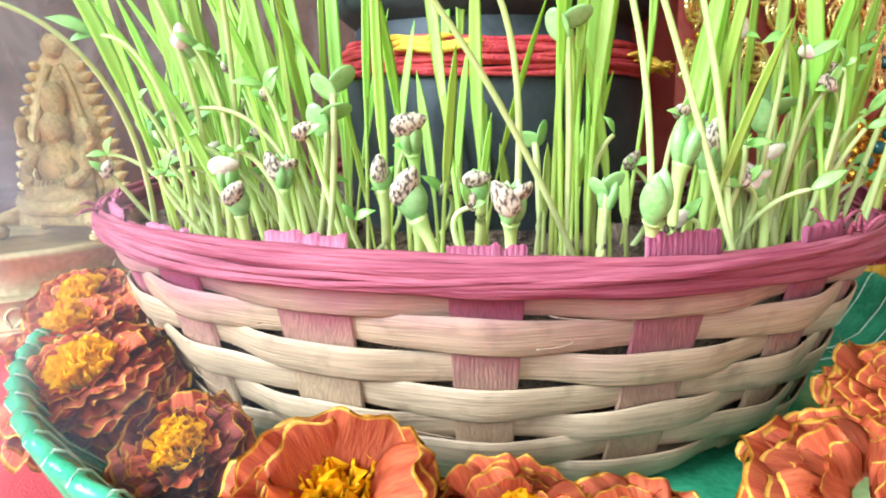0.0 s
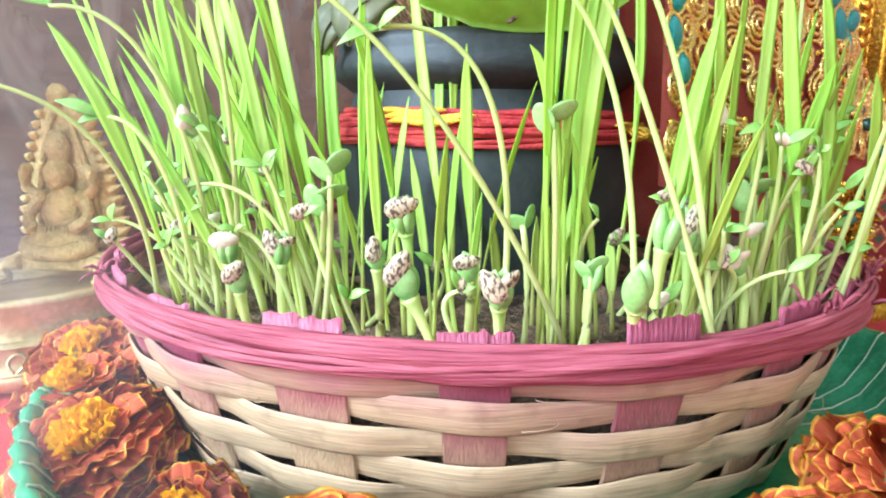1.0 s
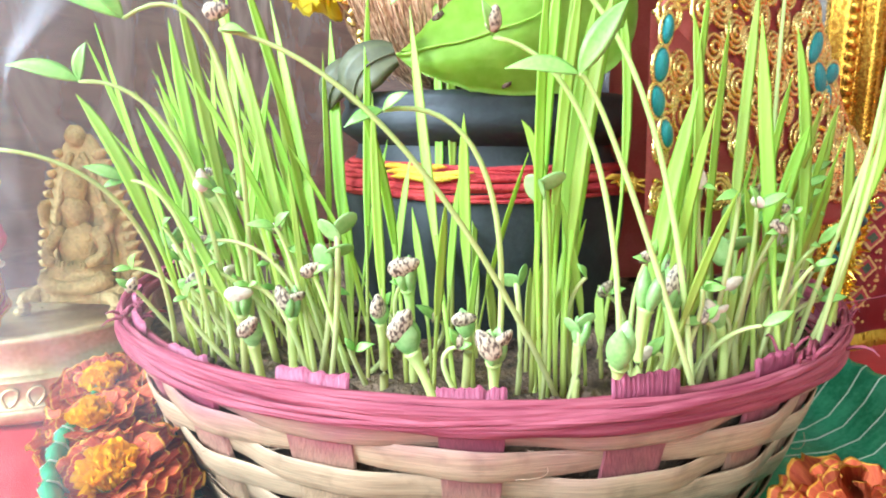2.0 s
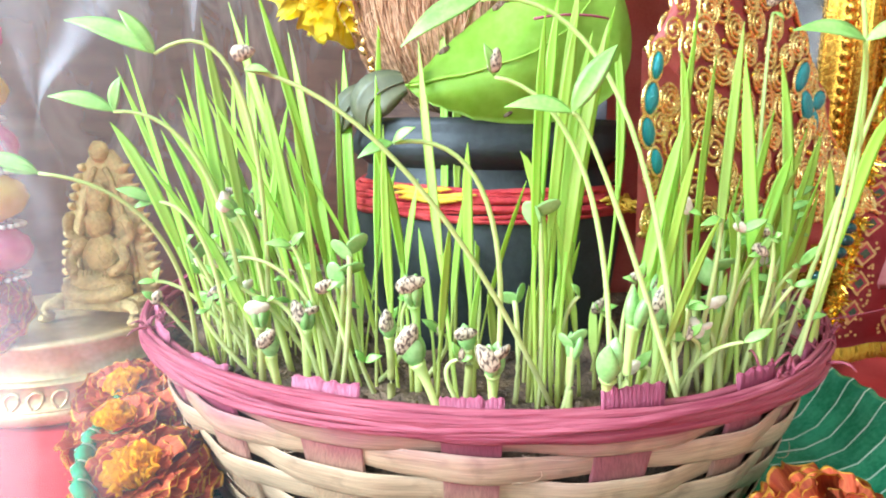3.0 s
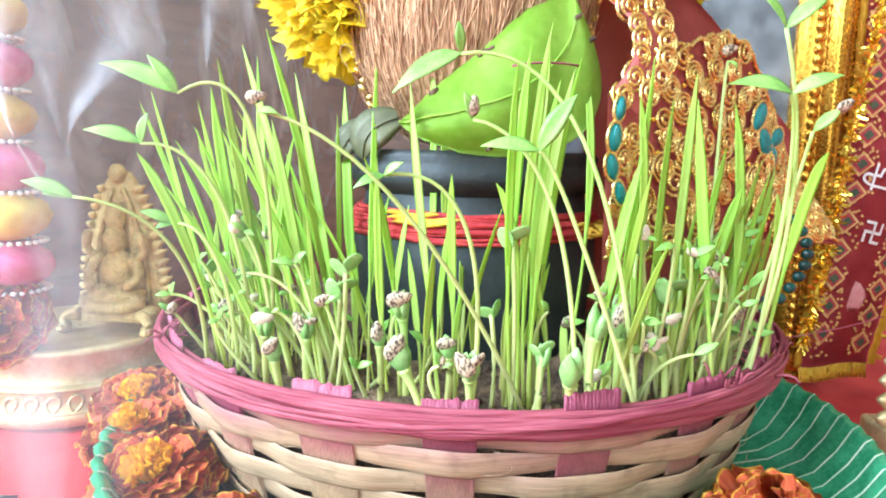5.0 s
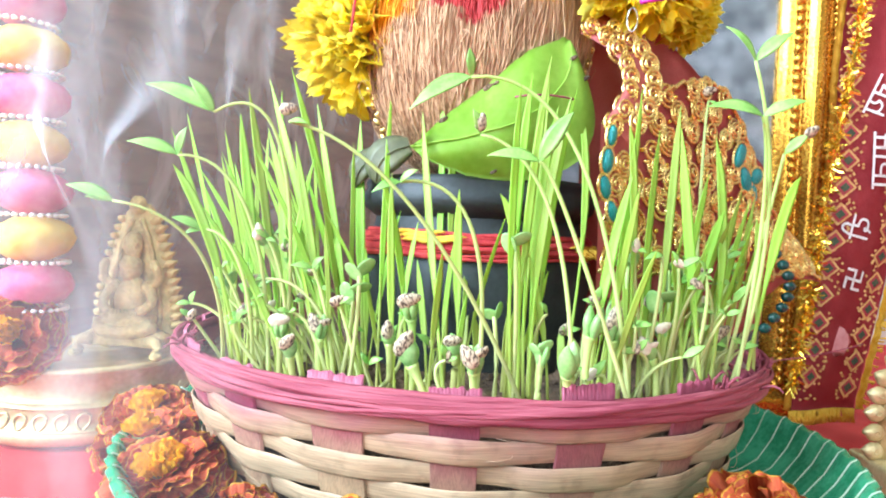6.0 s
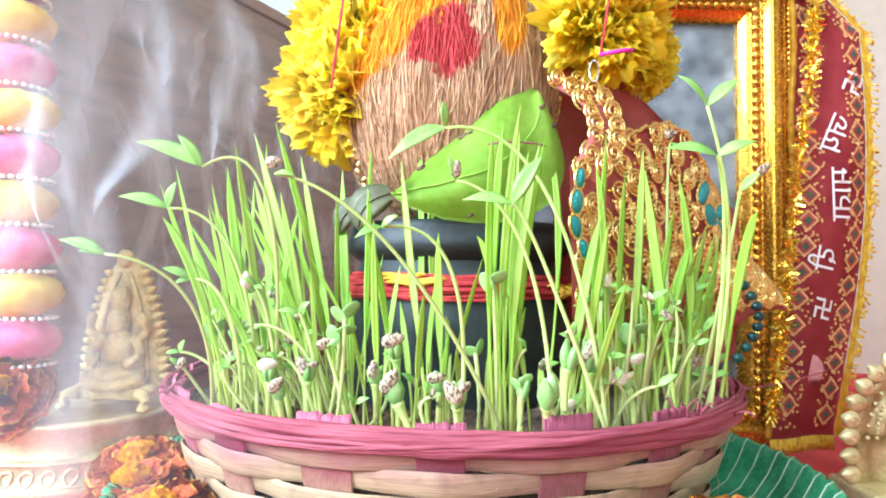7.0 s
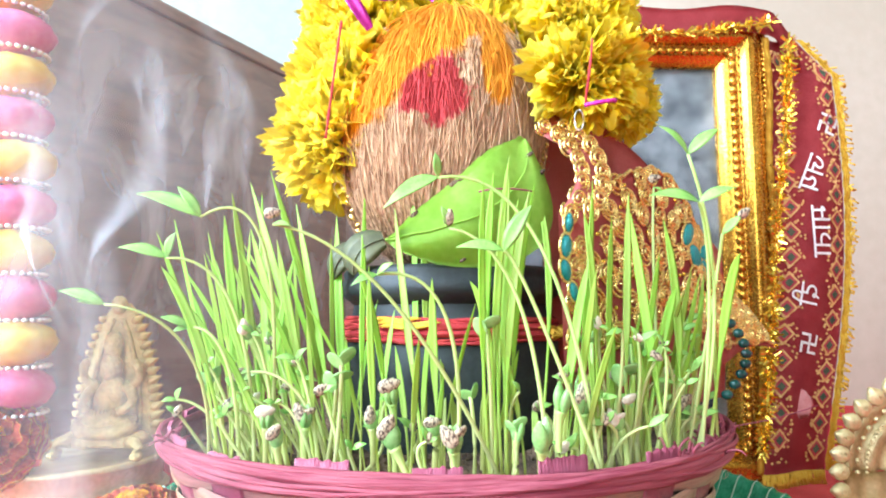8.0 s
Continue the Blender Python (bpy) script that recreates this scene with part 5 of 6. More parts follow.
def felt_garland():
    x, y = -0.246, 0.002
    rt = root("felt_garland", (x, y, 0.36), "hanging garland of pink and yellow felt puffs with white beads", "garland")
    k = 0
    z = 0.3844
    rnd = random.Random(2)
    while z > 0.075:
        dx = 0.0015 - 0.057 * (z - 0.2844) + 0.001 * math.sin(k * 1.9)
        bm = bmesh.new()
        for v in blob(bm, (x + dx, y, z), (0.0195, 0.0195, 0.0122), Matrix.Rotation(rnd.uniform(-0.08, 0.08), 4, "Y"), 28, 14):
            pass
        for v in bm.verts:
            q = v.co - Vector((x + dx, y, z))
            v.co += q.normalized() * 0.0012 * noise.noise(v.co * 500) + Vector((q.x, q.y, 0)) * 0.03 * math.cos(math.atan2(q.y, q.x) * 12)
        part("puff", bm, (FELTPINK, FELTYEL)[k % 2], rt, ("pink felt puff", "yellow felt puff")[k % 2])
        bm = bmesh.new()
        for i in range(26):
            a = 2 * math.pi * i / 26
            blob(bm, (x + dx + 0.0162 * math.cos(a), y + 0.0162 * math.sin(a), z - 0.0125), (0.0016, 0.0016, 0.0012), None, 7, 5, 0.2)
        part("bead_ring", bm, WHITEBEAD, rt, "ring of small white beads")["kind"] = "stuff"
        z -= 0.025
        k += 1
    bm = bmesh.new()
    tube(bm, [(x - 0.03, y, 0.9), (x - 0.006, y, 0.4), (x + 0.013, y, 0.07)], 0.0009, 6)
    part("string", bm, WHITEBEAD, rt)


pedestal()
brass_idol()
brass_arch()
felt_garland()
flower("marigold", "rust-red marigold hanging at the end of the felt garland", "flower", "", (-0.236, -0.012, 0.060), 0.024, (0.35, -0.8, 0.3), 91, RUST, MARIGOLD, 0.3, FLORET)

# ---------- sprouts ----------
WHEAT_LEFT = [
    (-0.078, -0.075, -0.087, -0.074, 0.122, -0.097, -0.073, 0.179),
    (-0.050, -0.090, -0.071, -0.070, 0.123, -0.095, -0.050, 0.188),
    (-0.042, -0.090, -0.062, -0.065, 0.123, -0.088, -0.040, 0.196),
    (-0.044, -0.100, -0.056, -0.080, 0.115, -0.071, -0.060, 0.176),
    (-0.058, -0.090, -0.073, -0.080, 0.115, -0.089, -0.070, 0.163),
    (-0.086, -0.070, -0.094, -0.070, 0.117, -0.101, -0.070, 0.169),
    (-0.090, -0.090, -0.100, -0.100, 0.113, -0.116, -0.100, 0.144),
    (-0.045, -0.070, -0.050, -0.055, 0.111, -0.055, -0.039, 0.173),
    (-0.069, -0.080, -0.083, -0.060, 0.112, -0.087, -0.050, 0.165),
    (-0.053, -0.100, -0.063, -0.090, 0.106, -0.075, -0.080, 0.157),
    (-0.078, -0.060, -0.086, -0.050, 0.110, -0.092, -0.040, 0.185),
]
WHEAT_MIDDLE = [
    (-0.035, -0.110, -0.038, -0.080, 0.115, -0.040, -0.050, 0.186),
    (-0.010, -0.120, -0.017, -0.100, 0.114, -0.024, -0.080, 0.171),
    (-0.024, -0.110, -0.029, -0.100, 0.109, -0.038, -0.100, 0.144),
    (-0.016, -0.080, -0.015, -0.070, 0.124, -0.017, -0.061, 0.195),
    (-0.005, -0.110, -0.007, -0.100, 0.103, -0.008, -0.100, 0.139),
    (-0.011, -0.080, -0.011, -0.070, 0.134, -0.013, -0.060, 0.192),
    (0.013, -0.120, 0.010, -0.122, 0.121, 0.011, -0.123, 0.174),
    (0.016, -0.110, 0.020, -0.100, 0.127, 0.025, -0.090, 0.183),
    (0.020, -0.115, 0.020, -0.110, 0.120, 0.026, -0.110, 0.170),
    (0.035, -0.090, 0.043, -0.080, 0.135, 0.039, -0.070, 0.184),
    (-0.028, -0.110, -0.031, -0.110, 0.098, -0.033, -0.105, 0.144),
    (0.011, -0.114, 0.012, -0.114, 0.125, 0.016, -0.112, 0.180),
    (0.014, -0.116, 0.016, -0.116, 0.125, 0.021, -0.115, 0.176),
    (0.018, -0.113, 0.017, -0.112, 0.128, 0.023, -0.108, 0.188),
    (0.019, -0.118, 0.021, -0.116, 0.118, 0.030, -0.112, 0.173),
    (0.022, -0.112, 0.024, -0.108, 0.120, 0.034, -0.100, 0.178),
    (0.015, -0.117, 0.013, -0.118, 0.113, 0.006, -0.118, 0.137),
]
WHEAT_RIGHT = [
    (0.042, -0.115, 0.052, -0.105, 0.119, 0.058, -0.100, 0.179),
    (0.038, -0.120, 0.045, -0.113, 0.107, 0.054, -0.108, 0.146),
    (0.059, -0.110, 0.064, -0.095, 0.118, 0.069, -0.088, 0.166),
    (0.065, -0.110, 0.072, -0.095, 0.122, 0.076, -0.090, 0.176),
    (0.083, -0.110, 0.080, -0.100, 0.110, 0.075, -0.095, 0.166),
    (0.077, -0.105, 0.076, -0.100, 0.097, 0.072, -0.100, 0.119),
    (0.070, -0.105, 0.082, -0.090, 0.114, 0.090, -0.085, 0.150),
    (0.075, -0.100, 0.087, -0.090, 0.108, 0.097, -0.085, 0.136),
    (0.108, -0.085, 0.115, -0.090, 0.122, 0.118, -0.100, 0.149),
    (0.114, -0.080, 0.114, -0.080, 0.107, 0.112, -0.080, 0.134),
    (0.055, -0.110, 0.056, -0.105, 0.128, 0.054, -0.100, 0.166),
    (0.088, -0.100, 0.097, -0.085, 0.117, 0.098, -0.070, 0.167),
]
BEANS = [
    (-0.074, -0.090, -0.075, -0.100, 0.150, -0.101, -0.100, 0.164),
    (-0.080, -0.090, -0.087, -0.100, 0.127, -0.112, -0.105, 0.147),
    (-0.100, -0.085, -0.104, -0.100, 0.110, -0.133, -0.110, 0.129),
    (0.018, -0.120, -0.023, -0.130, 0.130, -0.065, -0.130, 0.157),
    (0.054, -0.120, 0.032, -0.120, 0.151, -0.006, -0.125, 0.175),
    (0.054, -0.125, 0.029, -0.130, 0.126, 0.017, -0.133, 0.147),
    (0.034, -0.120, 0.023, -0.125, 0.130, -0.002, -0.126, 0.156),
    (0.000, -0.120, -0.003, -0.125, 0.123, -0.028, -0.128, 0.139),
    (0.102, -0.090, 0.100, -0.110, 0.129, 0.089, -0.130, 0.165),
    (0.086, -0.090, 0.091, -0.075, 0.145, 0.096, -0.065, 0.183),
    (-0.048, -0.100, -0.062, -0.100, 0.095, -0.086, -0.094, 0.101),
    (-0.086, -0.090, -0.089, -0.100, 0.106, -0.104, -0.100, 0.120),
]
GOURDS = [
    (-0.066, -0.090, -0.075, -0.093, 0.103, -0.083, -0.096, 0.119),
    (-0.073, -0.100, -0.073, -0.100, 0.076, -0.073, -0.100, 0.086),
    (-0.056, -0.110, -0.057, -0.107, 0.075, -0.057, -0.106, 0.087),
    (-0.063, -0.115, -0.065, -0.115, 0.074, -0.066, -0.115, 0.081),
    (-0.015, -0.125, -0.019, -0.122, 0.072, -0.024, -0.121, 0.083),
    (-0.022, -0.110, -0.023, -0.110, 0.089, -0.024, -0.112, 0.097),
    (-0.000, -0.130, -0.001, -0.130, 0.076, -0.001, -0.132, 0.083),
    (0.030, -0.133, 0.029, -0.135, 0.078, 0.029, -0.137, 0.085),
    (0.037, -0.125, 0.037, -0.125, 0.086, 0.039, -0.125, 0.096),
    (0.048, -0.115, 0.048, -0.115, 0.083, 0.048, -0.115, 0.094),
    (0.066, -0.110, 0.065, -0.110, 0.078, 0.062, -0.110, 0.085),
    (0.101, -0.080, 0.101, -0.077, 0.075, 0.101, -0.076, 0.085),
]
SMALL_GOURDS = [
    (0.052, -0.110, 0.051, -0.110, 0.085, 0.049, -0.110, 0.098),
    (0.072, -0.105, 0.072, -0.100, 0.078, 0.070, -0.100, 0.090),
    (0.070, -0.090, 0.070, -0.085, 0.085, 0.069, -0.085, 0.099),
    (-0.030, -0.115, -0.030, -0.115, 0.078, -0.031, -0.115, 0.087),
    (-0.008, -0.120, -0.007, -0.120, 0.079, -0.008, -0.120, 0.085),
    (0.022, -0.120, 0.022, -0.120, 0.077, 0.023, -0.120, 0.083),
]



def wheat(p0, p1, p2, width, seed):
    rt = root("wheat_sprout", tuple(p0), "slim upright green wheat shoot, pale near the soil", "sprout", "wheat shoots in the basket")
    n = 12
    line = bezier(p0, p1, p2, n)
    cut = 5
    bm = bmesh.new()
    tube(bm, line[:cut + 1], [width * (0.215 - 0.01 * i) for i in range(cut + 1)], 7)
    part("sheath", bm, WHEAT, rt)
    rnd = random.Random(seed)
    face = Vector((rnd.uniform(-0.7, 0.7), -1, rnd.uniform(-0.2, 0.2))).normalized()
    bm = bmesh.new()
    blade = line[cut - 1:]
    k = len(blade) - 1
    ribbon(bm, blade, [width * (0.75 + 0.25 * math.sin(math.pi * min(1, 0.1 + i / k))) * min(1.0, ((k - i) / 2.2) ** 0.65 + 0.05) * min(1.0, 0.42 + i / 3.5) for i in range(k + 1)], 0.35, face)
    part("blade", bm, WHEAT, rt)
    return rt


for bunch, wide in ((WHEAT_LEFT, 0.0042), (WHEAT_MIDDLE, 0.0033), (WHEAT_RIGHT, 0.0037)):
    for k, (bx, by, kx, ky, kz, tx, ty, tz) in enumerate(bunch):
        wheat(Vector((bx, by, 0.0615)), Vector((kx, ky, kz)), Vector((tx, ty, tz)), wide * (0.85 + 0.3 * ((k * 37) % 10) / 10), k)


def clump(count, xs, ys, lean, heights, seed):
    """Further shoots of the same sowing, thickly set."""
    rnd = random.Random(seed)
    made = 0
    while made < count:
        x, y = rnd.uniform(*xs), rnd.uniform(*ys)
        if math.hypot(x, y) > 0.127 or math.hypot(x - POT.x, y - POT.y) < 0.062 or (x > 0.04 and y > -0.107 + 0.82 * (x - 0.046)):
            continue
        h = rnd.uniform(*heights)
        dx = rnd.gauss(lean, 0.012) * h / 0.1
        dy = rnd.gauss(0.006, 0.012)
        p0 = Vector((x, y, 0.0615))
        p2 = Vector((x + dx, y + dy, 0.0615 + h))
        p1 = p0.lerp(p2, 0.5) + Vector((-dx * rnd.uniform(0.05, 0.2), 0, 0))
        wheat(p0, p1, p2, rnd.uniform(0.0017, 0.0034), 100 + made + seed)
        made += 1


clump(56, (-0.112, -0.045), (-0.105, -0.015), -0.022, (0.05, 0.105), 1)
clump(34, (0.04, 0.122), (-0.118, -0.03), 0.012, (0.03, 0.09), 2)
clump(12, (-0.045, 0.0), (-0.118, -0.08), -0.004, (0.03, 0.07), 3)
clump(7, (0.0, 0.05), (-0.118, -0.085), 0.004, (0.02, 0.06), 4)


def leaflet(rt, base, tip, width, droop):
    base, tip = Vector(base), Vector(tip)
    mid = base.lerp(tip, 0.5) + Vector((0, -0.001, droop))
    pts = bezier(base, mid, tip, 10)
    bm = bmesh.new()
    ribbon(bm, pts, [width * max(0.04, math.sin(math.pi * min(1.0, i / 10) ** 0.75)) for i in range(11)], 0.3, Vector((0.15, -0.75, 0.6)))
    return part("leaf", bm, BEANLEAF, rt)


def seed_coat(rt, at, size, turn, pale=False, open_shell=False):
    """The flat shell of a seed, split along its edge; its face turned to the light."""
    for s in ((-1, 1) if open_shell else (0,)):
        bm = bmesh.new()
        m = Matrix.Translation(at) @ Matrix.Rotation(radians(turn + 38 * s), 4, "Y") @ Matrix.Rotation(0.5 * s + 0.3, 4, "Z") @ Matrix.Translation((s * size * 0.5, 0, 0))
        for v in bmesh.ops.create_uvsphere(bm, u_segments=16, v_segments=12, radius=1.0)["verts"]:
            q = v.co.copy()
            q.x *= 0.62 * (1 - 0.3 * q.z)
            q.y *= 0.34 * (1 if q.y < 0 else 0.6)
            v.co = m @ (q * size * (1 + 0.05 * noise.noise(q * 4)))
        part("seed_coat", bm, HUSKPALE if pale else HUSK, rt, "pale seed coat" if pale else "mottled brown and white seed coat")


def bean(p0, p1, p2, tips, seed):
    rt = root("bean_sprout", tuple(p0), "thin arching bean sprout with small pointed leaves", "sprout", "bean sprouts in the basket")
    line = bezier(p0, p1, p2, 18)
    bm = bmesh.new()
    tube(bm, line, [0.00085 - 0.0003 * i / 18 for i in range(19)], 7, 1.0, Vector((0.1, -1, 0.05)))
    part("stem", bm, BEAN, rt)
    for dx, dz in tips:
        ln = math.hypot(dx, dz)
        leaflet(rt, line[-1], Vector(p2) + Vector((dx * 0.001, -0.002, dz * 0.001)), ln * 0.001 * 0.24 + 0.0013, ln * 0.00007)
    return rt, line


BEAN_LEAVES = [
    ((-25, 9), (-9, 12)), ((-18, 4), (4, 10)), ((-16, 5), (-9, 1)), ((7, -1),), ((-20, -12), (-1, 9)), ((-17, 1), (10, 16)),
    ((-3, 8),), ((-9, -4), (6, 4)), ((-19, 2), (13, 5)), ((3, -3),), ((5, 1),), ((-11, 4), (-6, -2)),
]
for k, (row, tips) in enumerate(zip(BEANS, BEAN_LEAVES)):
    bx, by, kx, ky, kz, tx, ty, tz = row
    rt, line = bean(Vector((bx, by, 0.0615)), Vector((kx, ky, kz)), Vector((tx, ty, tz)), tips, k)
    if k in (3, 6, 9, 10):
        seed_coat(rt, Vector((tx, ty - 0.001, tz)) + Vector((0.0, 0, 0.004 if k != 10 else 0.0)), 0.0032, (80, 10, 75, 40)[(3, 6, 9, 10).index(k)])
# a second pair of leaves above the first on the tall sprout
rt, line = bean(Vector((0.100, -0.088, 0.0615)), Vector((0.102, -0.11, 0.128)), Vector((0.086, -0.129, 0.183)), ((-11, 10), (11, 9)), 40)
rt, line = bean(Vector((0.098, -0.085, 0.0615)), Vector((0.104, -0.10, 0.12)), Vector((0.104, -0.115, 0.155)), ((7, 7),), 41)
seed_coat(rt, Vector((0.112, -0.117, 0.163)), 0.003, 55)


def bean_clump(count, xs, ys, lean, heights, seed):
    """Thin pale stems of the same sowing, each with a small pair of leaves."""
    rnd = random.Random(seed)
    made = 0
    while made < count:
        x, y = rnd.uniform(*xs), rnd.uniform(*ys)
        if math.hypot(x, y) > 0.128 or math.hypot(x - POT.x, y - POT.y) < 0.062 or (x > 0.04 and y > -0.107 + 0.82 * (x - 0.046)):
            continue
        h = rnd.uniform(*heights)
        p0 = Vector((x, y, 0.0615))
        p2 = p0 + Vector((rnd.gauss(lean, 0.006), rnd.gauss(-0.002, 0.004), h))
        p1 = p0.lerp(p2, 0.55) + Vector((rnd.gauss(0, 0.004), 0, rnd.uniform(0, 0.006)))
        s = rnd.choice((-1, 1))
        tips = ((s * rnd.uniform(3, 8), rnd.uniform(-2, 5)), (-s * rnd.uniform(1, 5), rnd.uniform(1, 7)))
        rt, line = bean(p0, p1, p2, tips if rnd.random() < 0.7 else tips[:1], seed + made)
        if rnd.random() < 0.3:
            seed_coat(rt, line[-1] + Vector((0, -0.001, 0.0015)), rnd.uniform(0.0024, 0.0034), rnd.uniform(0, 180), rnd.random() < 0.35)
        made += 1


def gourd(p0, p1, p2, size, kind, turn, seed):
    rt = root("gourd_sprout", tuple(p0), "stout gourd seedling with folded seed leaves" + {0: "", 1: " and a mottled seed coat", 2: " and a pale seed coat"}[kind], "sprout", "gourd seedlings in the basket")
    rnd = random.Random(seed)
    d = ((p2 - p1).normalized() + Vector((0, 0, 0.25))).normalized()
    neck = p2 - d * size * 1.05
    line = bezier(p0, p0.lerp(neck, 0.55) + (p1 - p0.lerp(p2, 0.55)) * 0.6, neck, 14)
    bm = bmesh.new()
    tube(bm, line, [0.0012 + (0.4 * size - 0.0012) * (i / 14) ** 5 for i in range(15)], 10)
    part("stem", bm, GOURD, rt)
    m0 = Matrix.Translation(neck) @ d.to_track_quat("Z", "Y").to_matrix().to_4x4() @ Matrix.Rotation(rnd.uniform(-0.4, 0.4) + (1.1 if kind == 0 else 0.3), 4, "Z")
    for side in (-1, 1):
        bm = bmesh.new()
        m = m0 @ Matrix.Rotation(side * (0.05 if kind else 0.12), 4, "Y")
        for v in bmesh.ops.create_uvsphere(bm, u_segments=16, v_segments=14, radius=1.0)["verts"]:
            q = v.co.copy()
            h = (q.z + 1) / 2
            w = 0.72 + 0.62 * math.sin(math.pi * min(1, h * 0.85 + 0.08)) - 0.3 * h
            v.co = m @ Vector((side * 0.17 * size + q.x * 0.27 * size * w, q.y * (0.5 if kind else 0.4) * size * w, (q.z + 0.86) * 0.98 * size + 0.03 * size * noise.noise(q * 2.0)))
        part("seed_leaf", bm, COTYLEDON, rt, "thick green seed leaf")
    if kind:
        seed_coat(rt, neck + d * size * 1.3 + Vector((0, -0.0022, 0)), size * 0.82, turn, kind == 2, seed in (2, 6, 10))


GOURD_KIND = [(0.0042, 2, 0), (0.0052, 2, 80), (0.005, 1, 20), (0.0045, 1, 40), (0.0062, 1, 25), (0.0056, 1, 70), (0.0055, 1, 5), (0.0064, 0, 0), (0.006, 0, 0), (0.0062, 1, 10), (0.0045, 2, 20), (0.0058, 1, 50)]
for k, (row, (size, kind, turn)) in enumerate(zip(GOURDS, GOURD_KIND)):
    bx, by, kx, ky, kz, tx, ty, tz = row
    gourd(Vector((bx, by, 0.0615)), Vector((kx, ky, kz)), Vector((tx, ty, tz)), size, kind, turn, k)
for k, (bx, by, kx, ky, kz, tx, ty, tz) in enumerate(SMALL_GOURDS):
    gourd(Vector((bx, by, 0.0615)), Vector((kx, ky, kz)), Vector((tx, ty, tz)), 0.0042, (1, 2, 1, 1, 1, 0)[k], (20, 60, 40, 0, 80, 0)[k], 30 + k)
bean_clump(26, (-0.11, -0.04), (-0.118, -0.05), -0.014, (0.02, 0.06), 71)
bean_clump(34, (0.04, 0.122), (-0.118, -0.04), 0.004, (0.018, 0.06), 72)
bean_clump(9, (-0.04, 0.04), (-0.124, -0.09), 0.0, (0.012, 0.045), 73)
# smaller round-leaved seedlings
for k, (bx, by, tx, ty, tz, size) in enumerate(((-0.046, -0.11, -0.043, -0.108, 0.106, 0.004), (-0.05, -0.105, -0.045, -0.107, 0.098, 0.0042), (0.007, -0.115, 0.006, -0.115, 0.094, 0.003), (0.013, -0.12, 0.0115, -0.121, 0.119, 0.0038),
                                                (0.02, -0.12, 0.022, -0.121, 0.083, 0.003), (0.052, -0.1, 0.056, -0.1, 0.113, 0.0036), (0.075, -0.08, 0.08, -0.08, 0.106, 0.0042), (0.09, -0.06, 0.096, -0.06, 0.11, 0.0045), (-0.1, -0.06, -0.108, -0.062, 0.095, 0.004), (0.07, -0.1, 0.069, -0.1, 0.099, 0.0045), (-0.09, -0.075, -0.088, -0.085, 0.096, 0.004))):
    rt = root("round_leaf_seedling", (bx, by, 0.0615), "small seedling with a pair of round green leaves", "sprout", "round-leaved seedlings in the basket")
    p2 = Vector((tx, ty, tz))
    bm = bmesh.new()
    tube(bm, bezier((bx, by, 0.0615), Vector(((bx + tx) / 2 + 0.001, (by + ty) / 2, (0.0615 + tz) / 2)), p2, 8), 0.00085, 6)
    part("stem", bm, BEAN, rt)
    for s in (-1, 1):
        bm = bmesh.new()
        blob(bm, p2 + Vector((size * 0.55 * s, 0, size * (0.5 + 0.25 * s))), (size * 0.7, size * 0.13, size * 1.05), Matrix.Rotation(s * 0.8 + 0.6 * math.sin(k * 2.3), 4, "Y") @ Matrix.Rotation(0.6 * s + 0.3 * math.sin(k), 4, "Z"), 14, 8)
        part("seed_leaf", bm, COTYLEDON, rt)

# the pink thread that sticks out from the rim
rt = root("loose_thread", (0.136, -0.05, 0.071), "single pink thread sticking out from the basket's rim", "thread")
bm = bmesh.new()
tube(bm, bezier((0.136, -0.05, 0.071), (0.16, -0.045, 0.074), (0.183, -0.04, 0.079), 10), 0.0003, 4)
part("strand", bm, HOOP, rt)


# ---------- incense smoke ----------


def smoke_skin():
    """Smoke haze for sheets: most light passes, the rest scatters in soft pale streaks."""
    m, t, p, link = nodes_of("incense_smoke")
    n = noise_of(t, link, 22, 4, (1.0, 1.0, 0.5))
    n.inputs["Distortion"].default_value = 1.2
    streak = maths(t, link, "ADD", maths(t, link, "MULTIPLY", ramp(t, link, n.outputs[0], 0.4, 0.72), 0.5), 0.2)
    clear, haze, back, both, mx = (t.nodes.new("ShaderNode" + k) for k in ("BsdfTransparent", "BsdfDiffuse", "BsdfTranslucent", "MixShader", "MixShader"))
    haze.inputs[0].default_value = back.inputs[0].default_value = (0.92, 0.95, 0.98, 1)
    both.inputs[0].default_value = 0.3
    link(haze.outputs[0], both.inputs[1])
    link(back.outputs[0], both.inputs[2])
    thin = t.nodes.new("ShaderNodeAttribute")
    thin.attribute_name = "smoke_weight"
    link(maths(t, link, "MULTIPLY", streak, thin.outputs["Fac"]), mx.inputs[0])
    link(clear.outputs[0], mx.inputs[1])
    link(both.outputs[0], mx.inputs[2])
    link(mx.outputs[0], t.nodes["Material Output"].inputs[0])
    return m


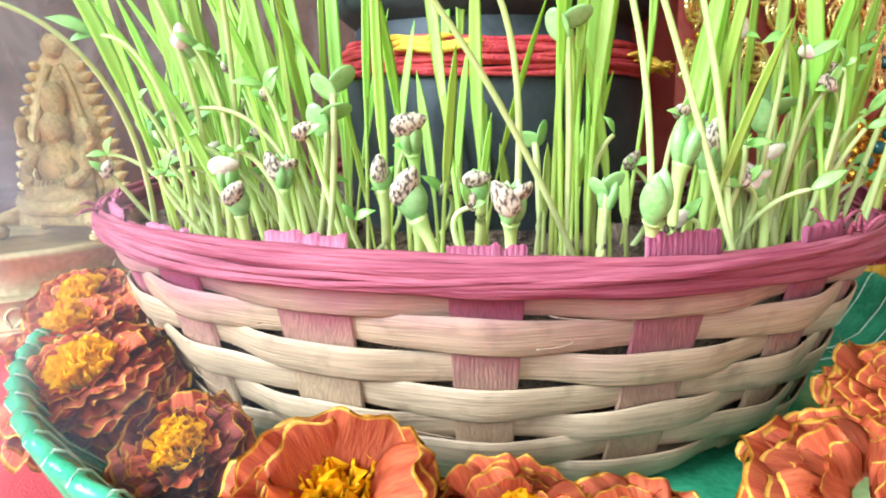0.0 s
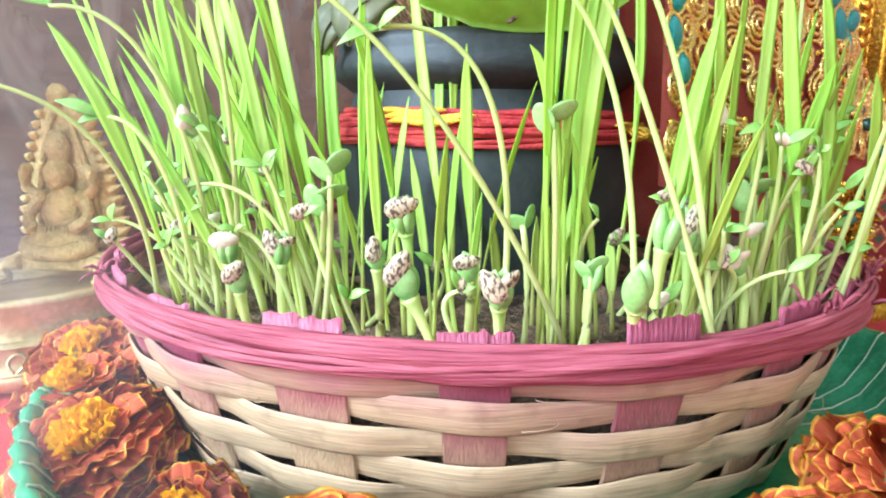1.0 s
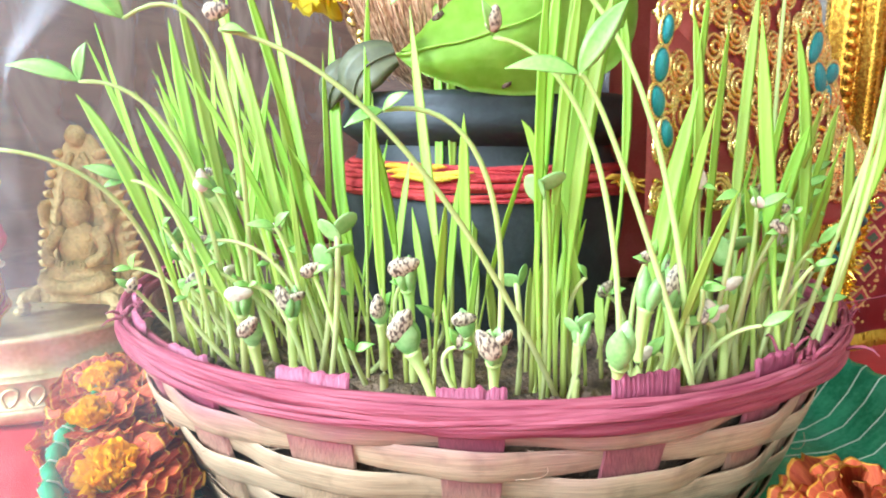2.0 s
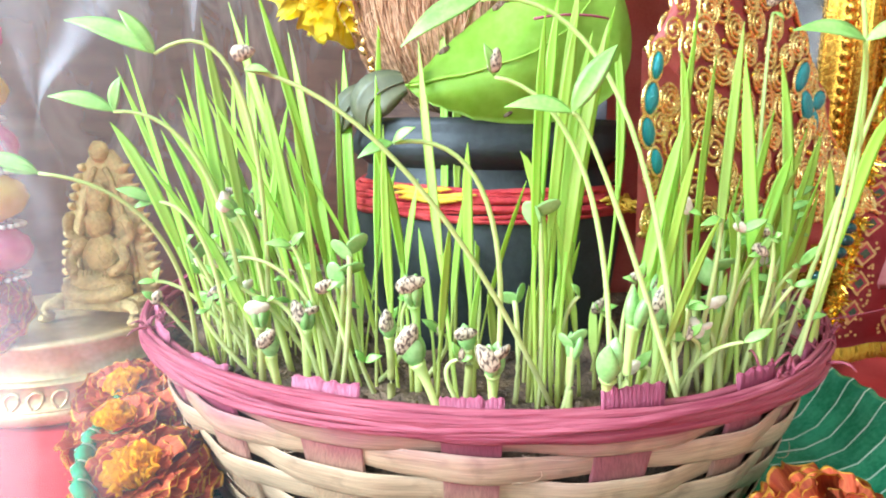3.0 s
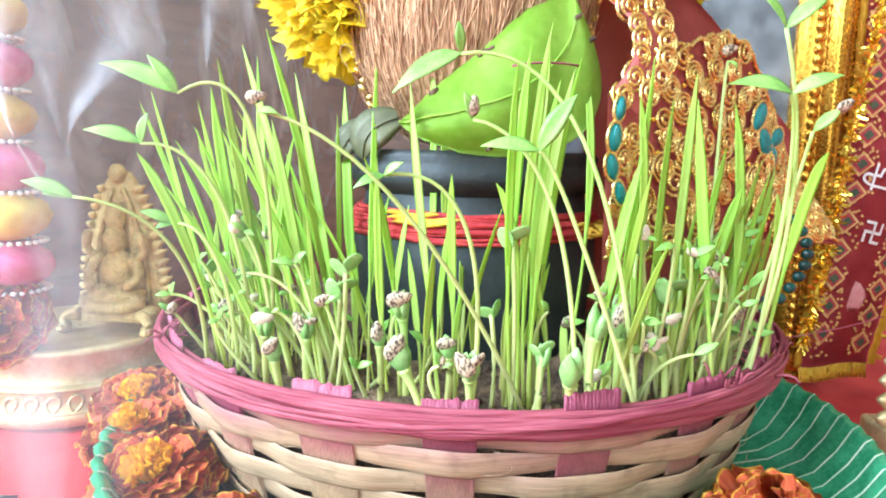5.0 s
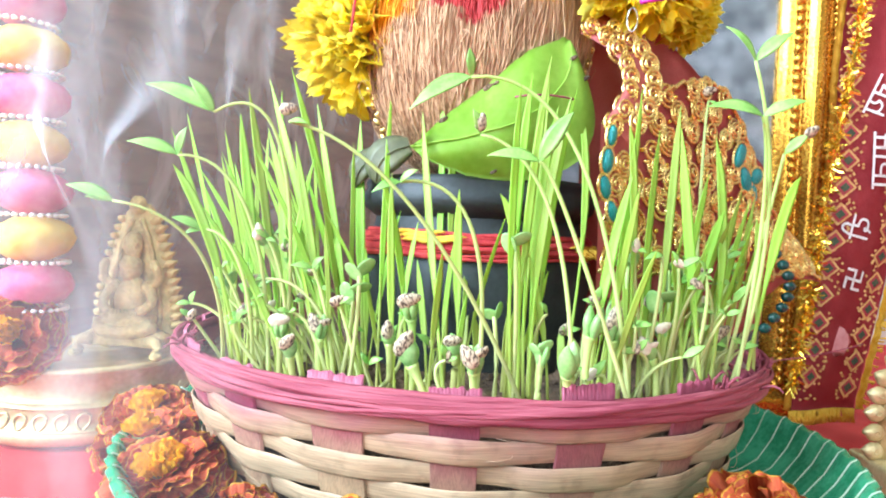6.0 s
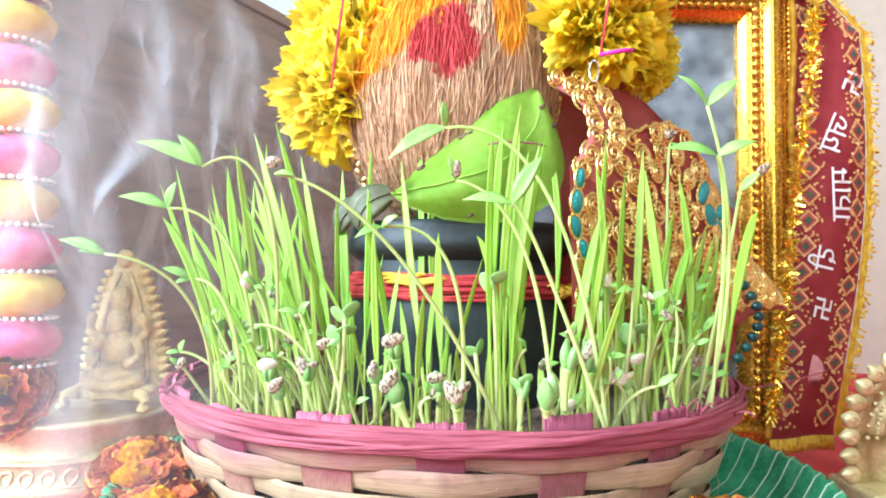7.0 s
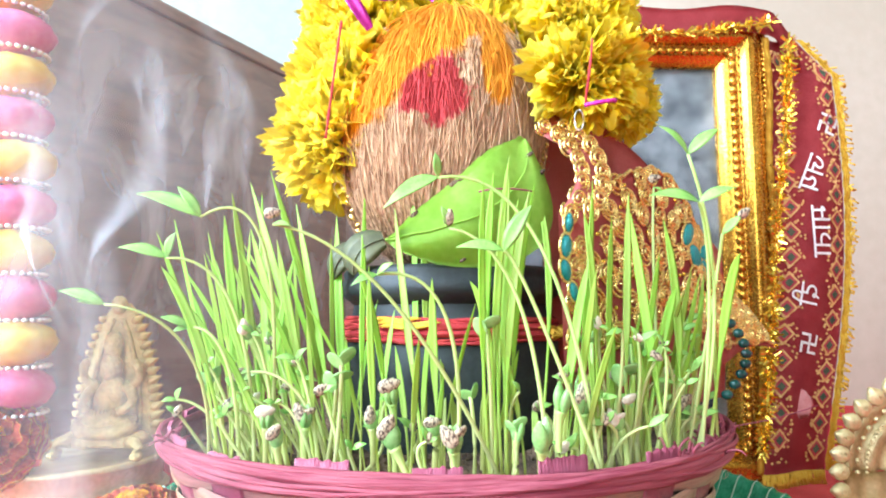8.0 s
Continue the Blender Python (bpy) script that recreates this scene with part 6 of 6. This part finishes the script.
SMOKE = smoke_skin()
for k, (x, y, z0, z1, wide, sway) in enumerate(((-0.175, 0.10, 0.10, 0.42, 0.016, 0.014), (-0.20, 0.11, 0.12, 0.40, 0.012, 0.010), (-0.155, 0.12, 0.14, 0.38, 0.011, 0.012), (-0.215, 0.0, 0.06, 0.34, 0.016, 0.016), (-0.235, 0.07, 0.05, 0.36, 0.018, 0.012), (-0.16, -0.05, 0.10, 0.26, 0.014, 0.012))):
    ph = random.Random(k).uniform(0, 6.28)
    bm = bmesh.new()
    density = bm.verts.layers.float.new("smoke_weight")
    for layer in range(1):
        def at(u, v):
            w = wide * (0.3 + 0.9 * v) * 1.2
            c = x + sway * math.sin(ph + v * 5 + layer * 0.3) + 0.35 * sway * math.sin(v * 13 + layer * 1.3)
            return Vector((c + w * (u - 0.5) * 2 * math.cos(v * 6 + layer), y + 0.012 * math.cos(ph + v * 4) + 0.005 * layer + w * (u - 0.5) * math.sin(v * 6 + layer), z0 + (z1 - z0) * v))
        vs = grid(bm, at, 10, 44)
        for i, row in enumerate(vs):
            for j, q in enumerate(row):
                q[density] = 0.6 * math.sin(math.pi * i / 10) ** 2 * math.sin(math.pi * min(1, 0.02 + j / 44)) ** 0.7
    tagged(part("smoke_wisp", bm, SMOKE), "thin curling wisp of pale incense smoke in the air", "smoke", "", "stuff")

# a broader translucent sheet whose pale colour puts smoke haze over the brown board
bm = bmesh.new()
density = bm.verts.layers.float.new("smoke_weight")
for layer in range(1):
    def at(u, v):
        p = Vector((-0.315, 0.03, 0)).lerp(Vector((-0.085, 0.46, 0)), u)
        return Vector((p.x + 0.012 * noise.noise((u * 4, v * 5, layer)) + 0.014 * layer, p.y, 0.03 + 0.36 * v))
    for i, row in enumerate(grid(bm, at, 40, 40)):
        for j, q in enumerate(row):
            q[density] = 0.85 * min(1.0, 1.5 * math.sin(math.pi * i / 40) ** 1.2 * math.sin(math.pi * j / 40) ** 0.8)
tagged(part("smoke_haze_sheet", bm, SMOKE), "pale blue-grey sheet standing in for incense smoke before the board", "smoke", "", "stuff")

# and one over the plate's edge, its added haze thinning out towards the basket
bm = bmesh.new()
density = bm.verts.layers.float.new("smoke_weight")
for i, row in enumerate(grid(bm, lambda u, v: Vector((-0.36 + 0.325 * u, -0.150 + 0.006 * noise.noise((u * 4, v * 4, 3.0)), 0.004 + 0.36 * v)), 48, 40)):
    for j, q in enumerate(row):
        q[density] = 0.9 * min(1.0, 1.9 * (1 - i / 48)) ** 1.4 * math.sin(math.pi * min(1.0, 0.12 + j / 40) ** 0.62) ** 1.3
tagged(part("smoke_haze_sheet", bm, SMOKE), "thin pale sheet standing in for incense smoke over the plate's edge", "smoke", "", "stuff")


def paper_sheet():
    rt = root("paper_sheet", (-0.33, -0.16, 0.0), "white sheet of paper lying on the red cloth", "paper")
    bm = bmesh.new()
    grid(bm, lambda u, v: Vector((-0.40 + 0.19 * u + 0.05 * v - 0.02, -0.26 + 0.18 * v, 0.0008 + 0.003 * (1 - math.cos(u * v * 2)) )), 14, 14)
    bmesh.ops.solidify(bm, geom=bm.faces[:], thickness=0.0004)
    part("sheet", bm, WHITEBEAD, rt)


paper_sheet()
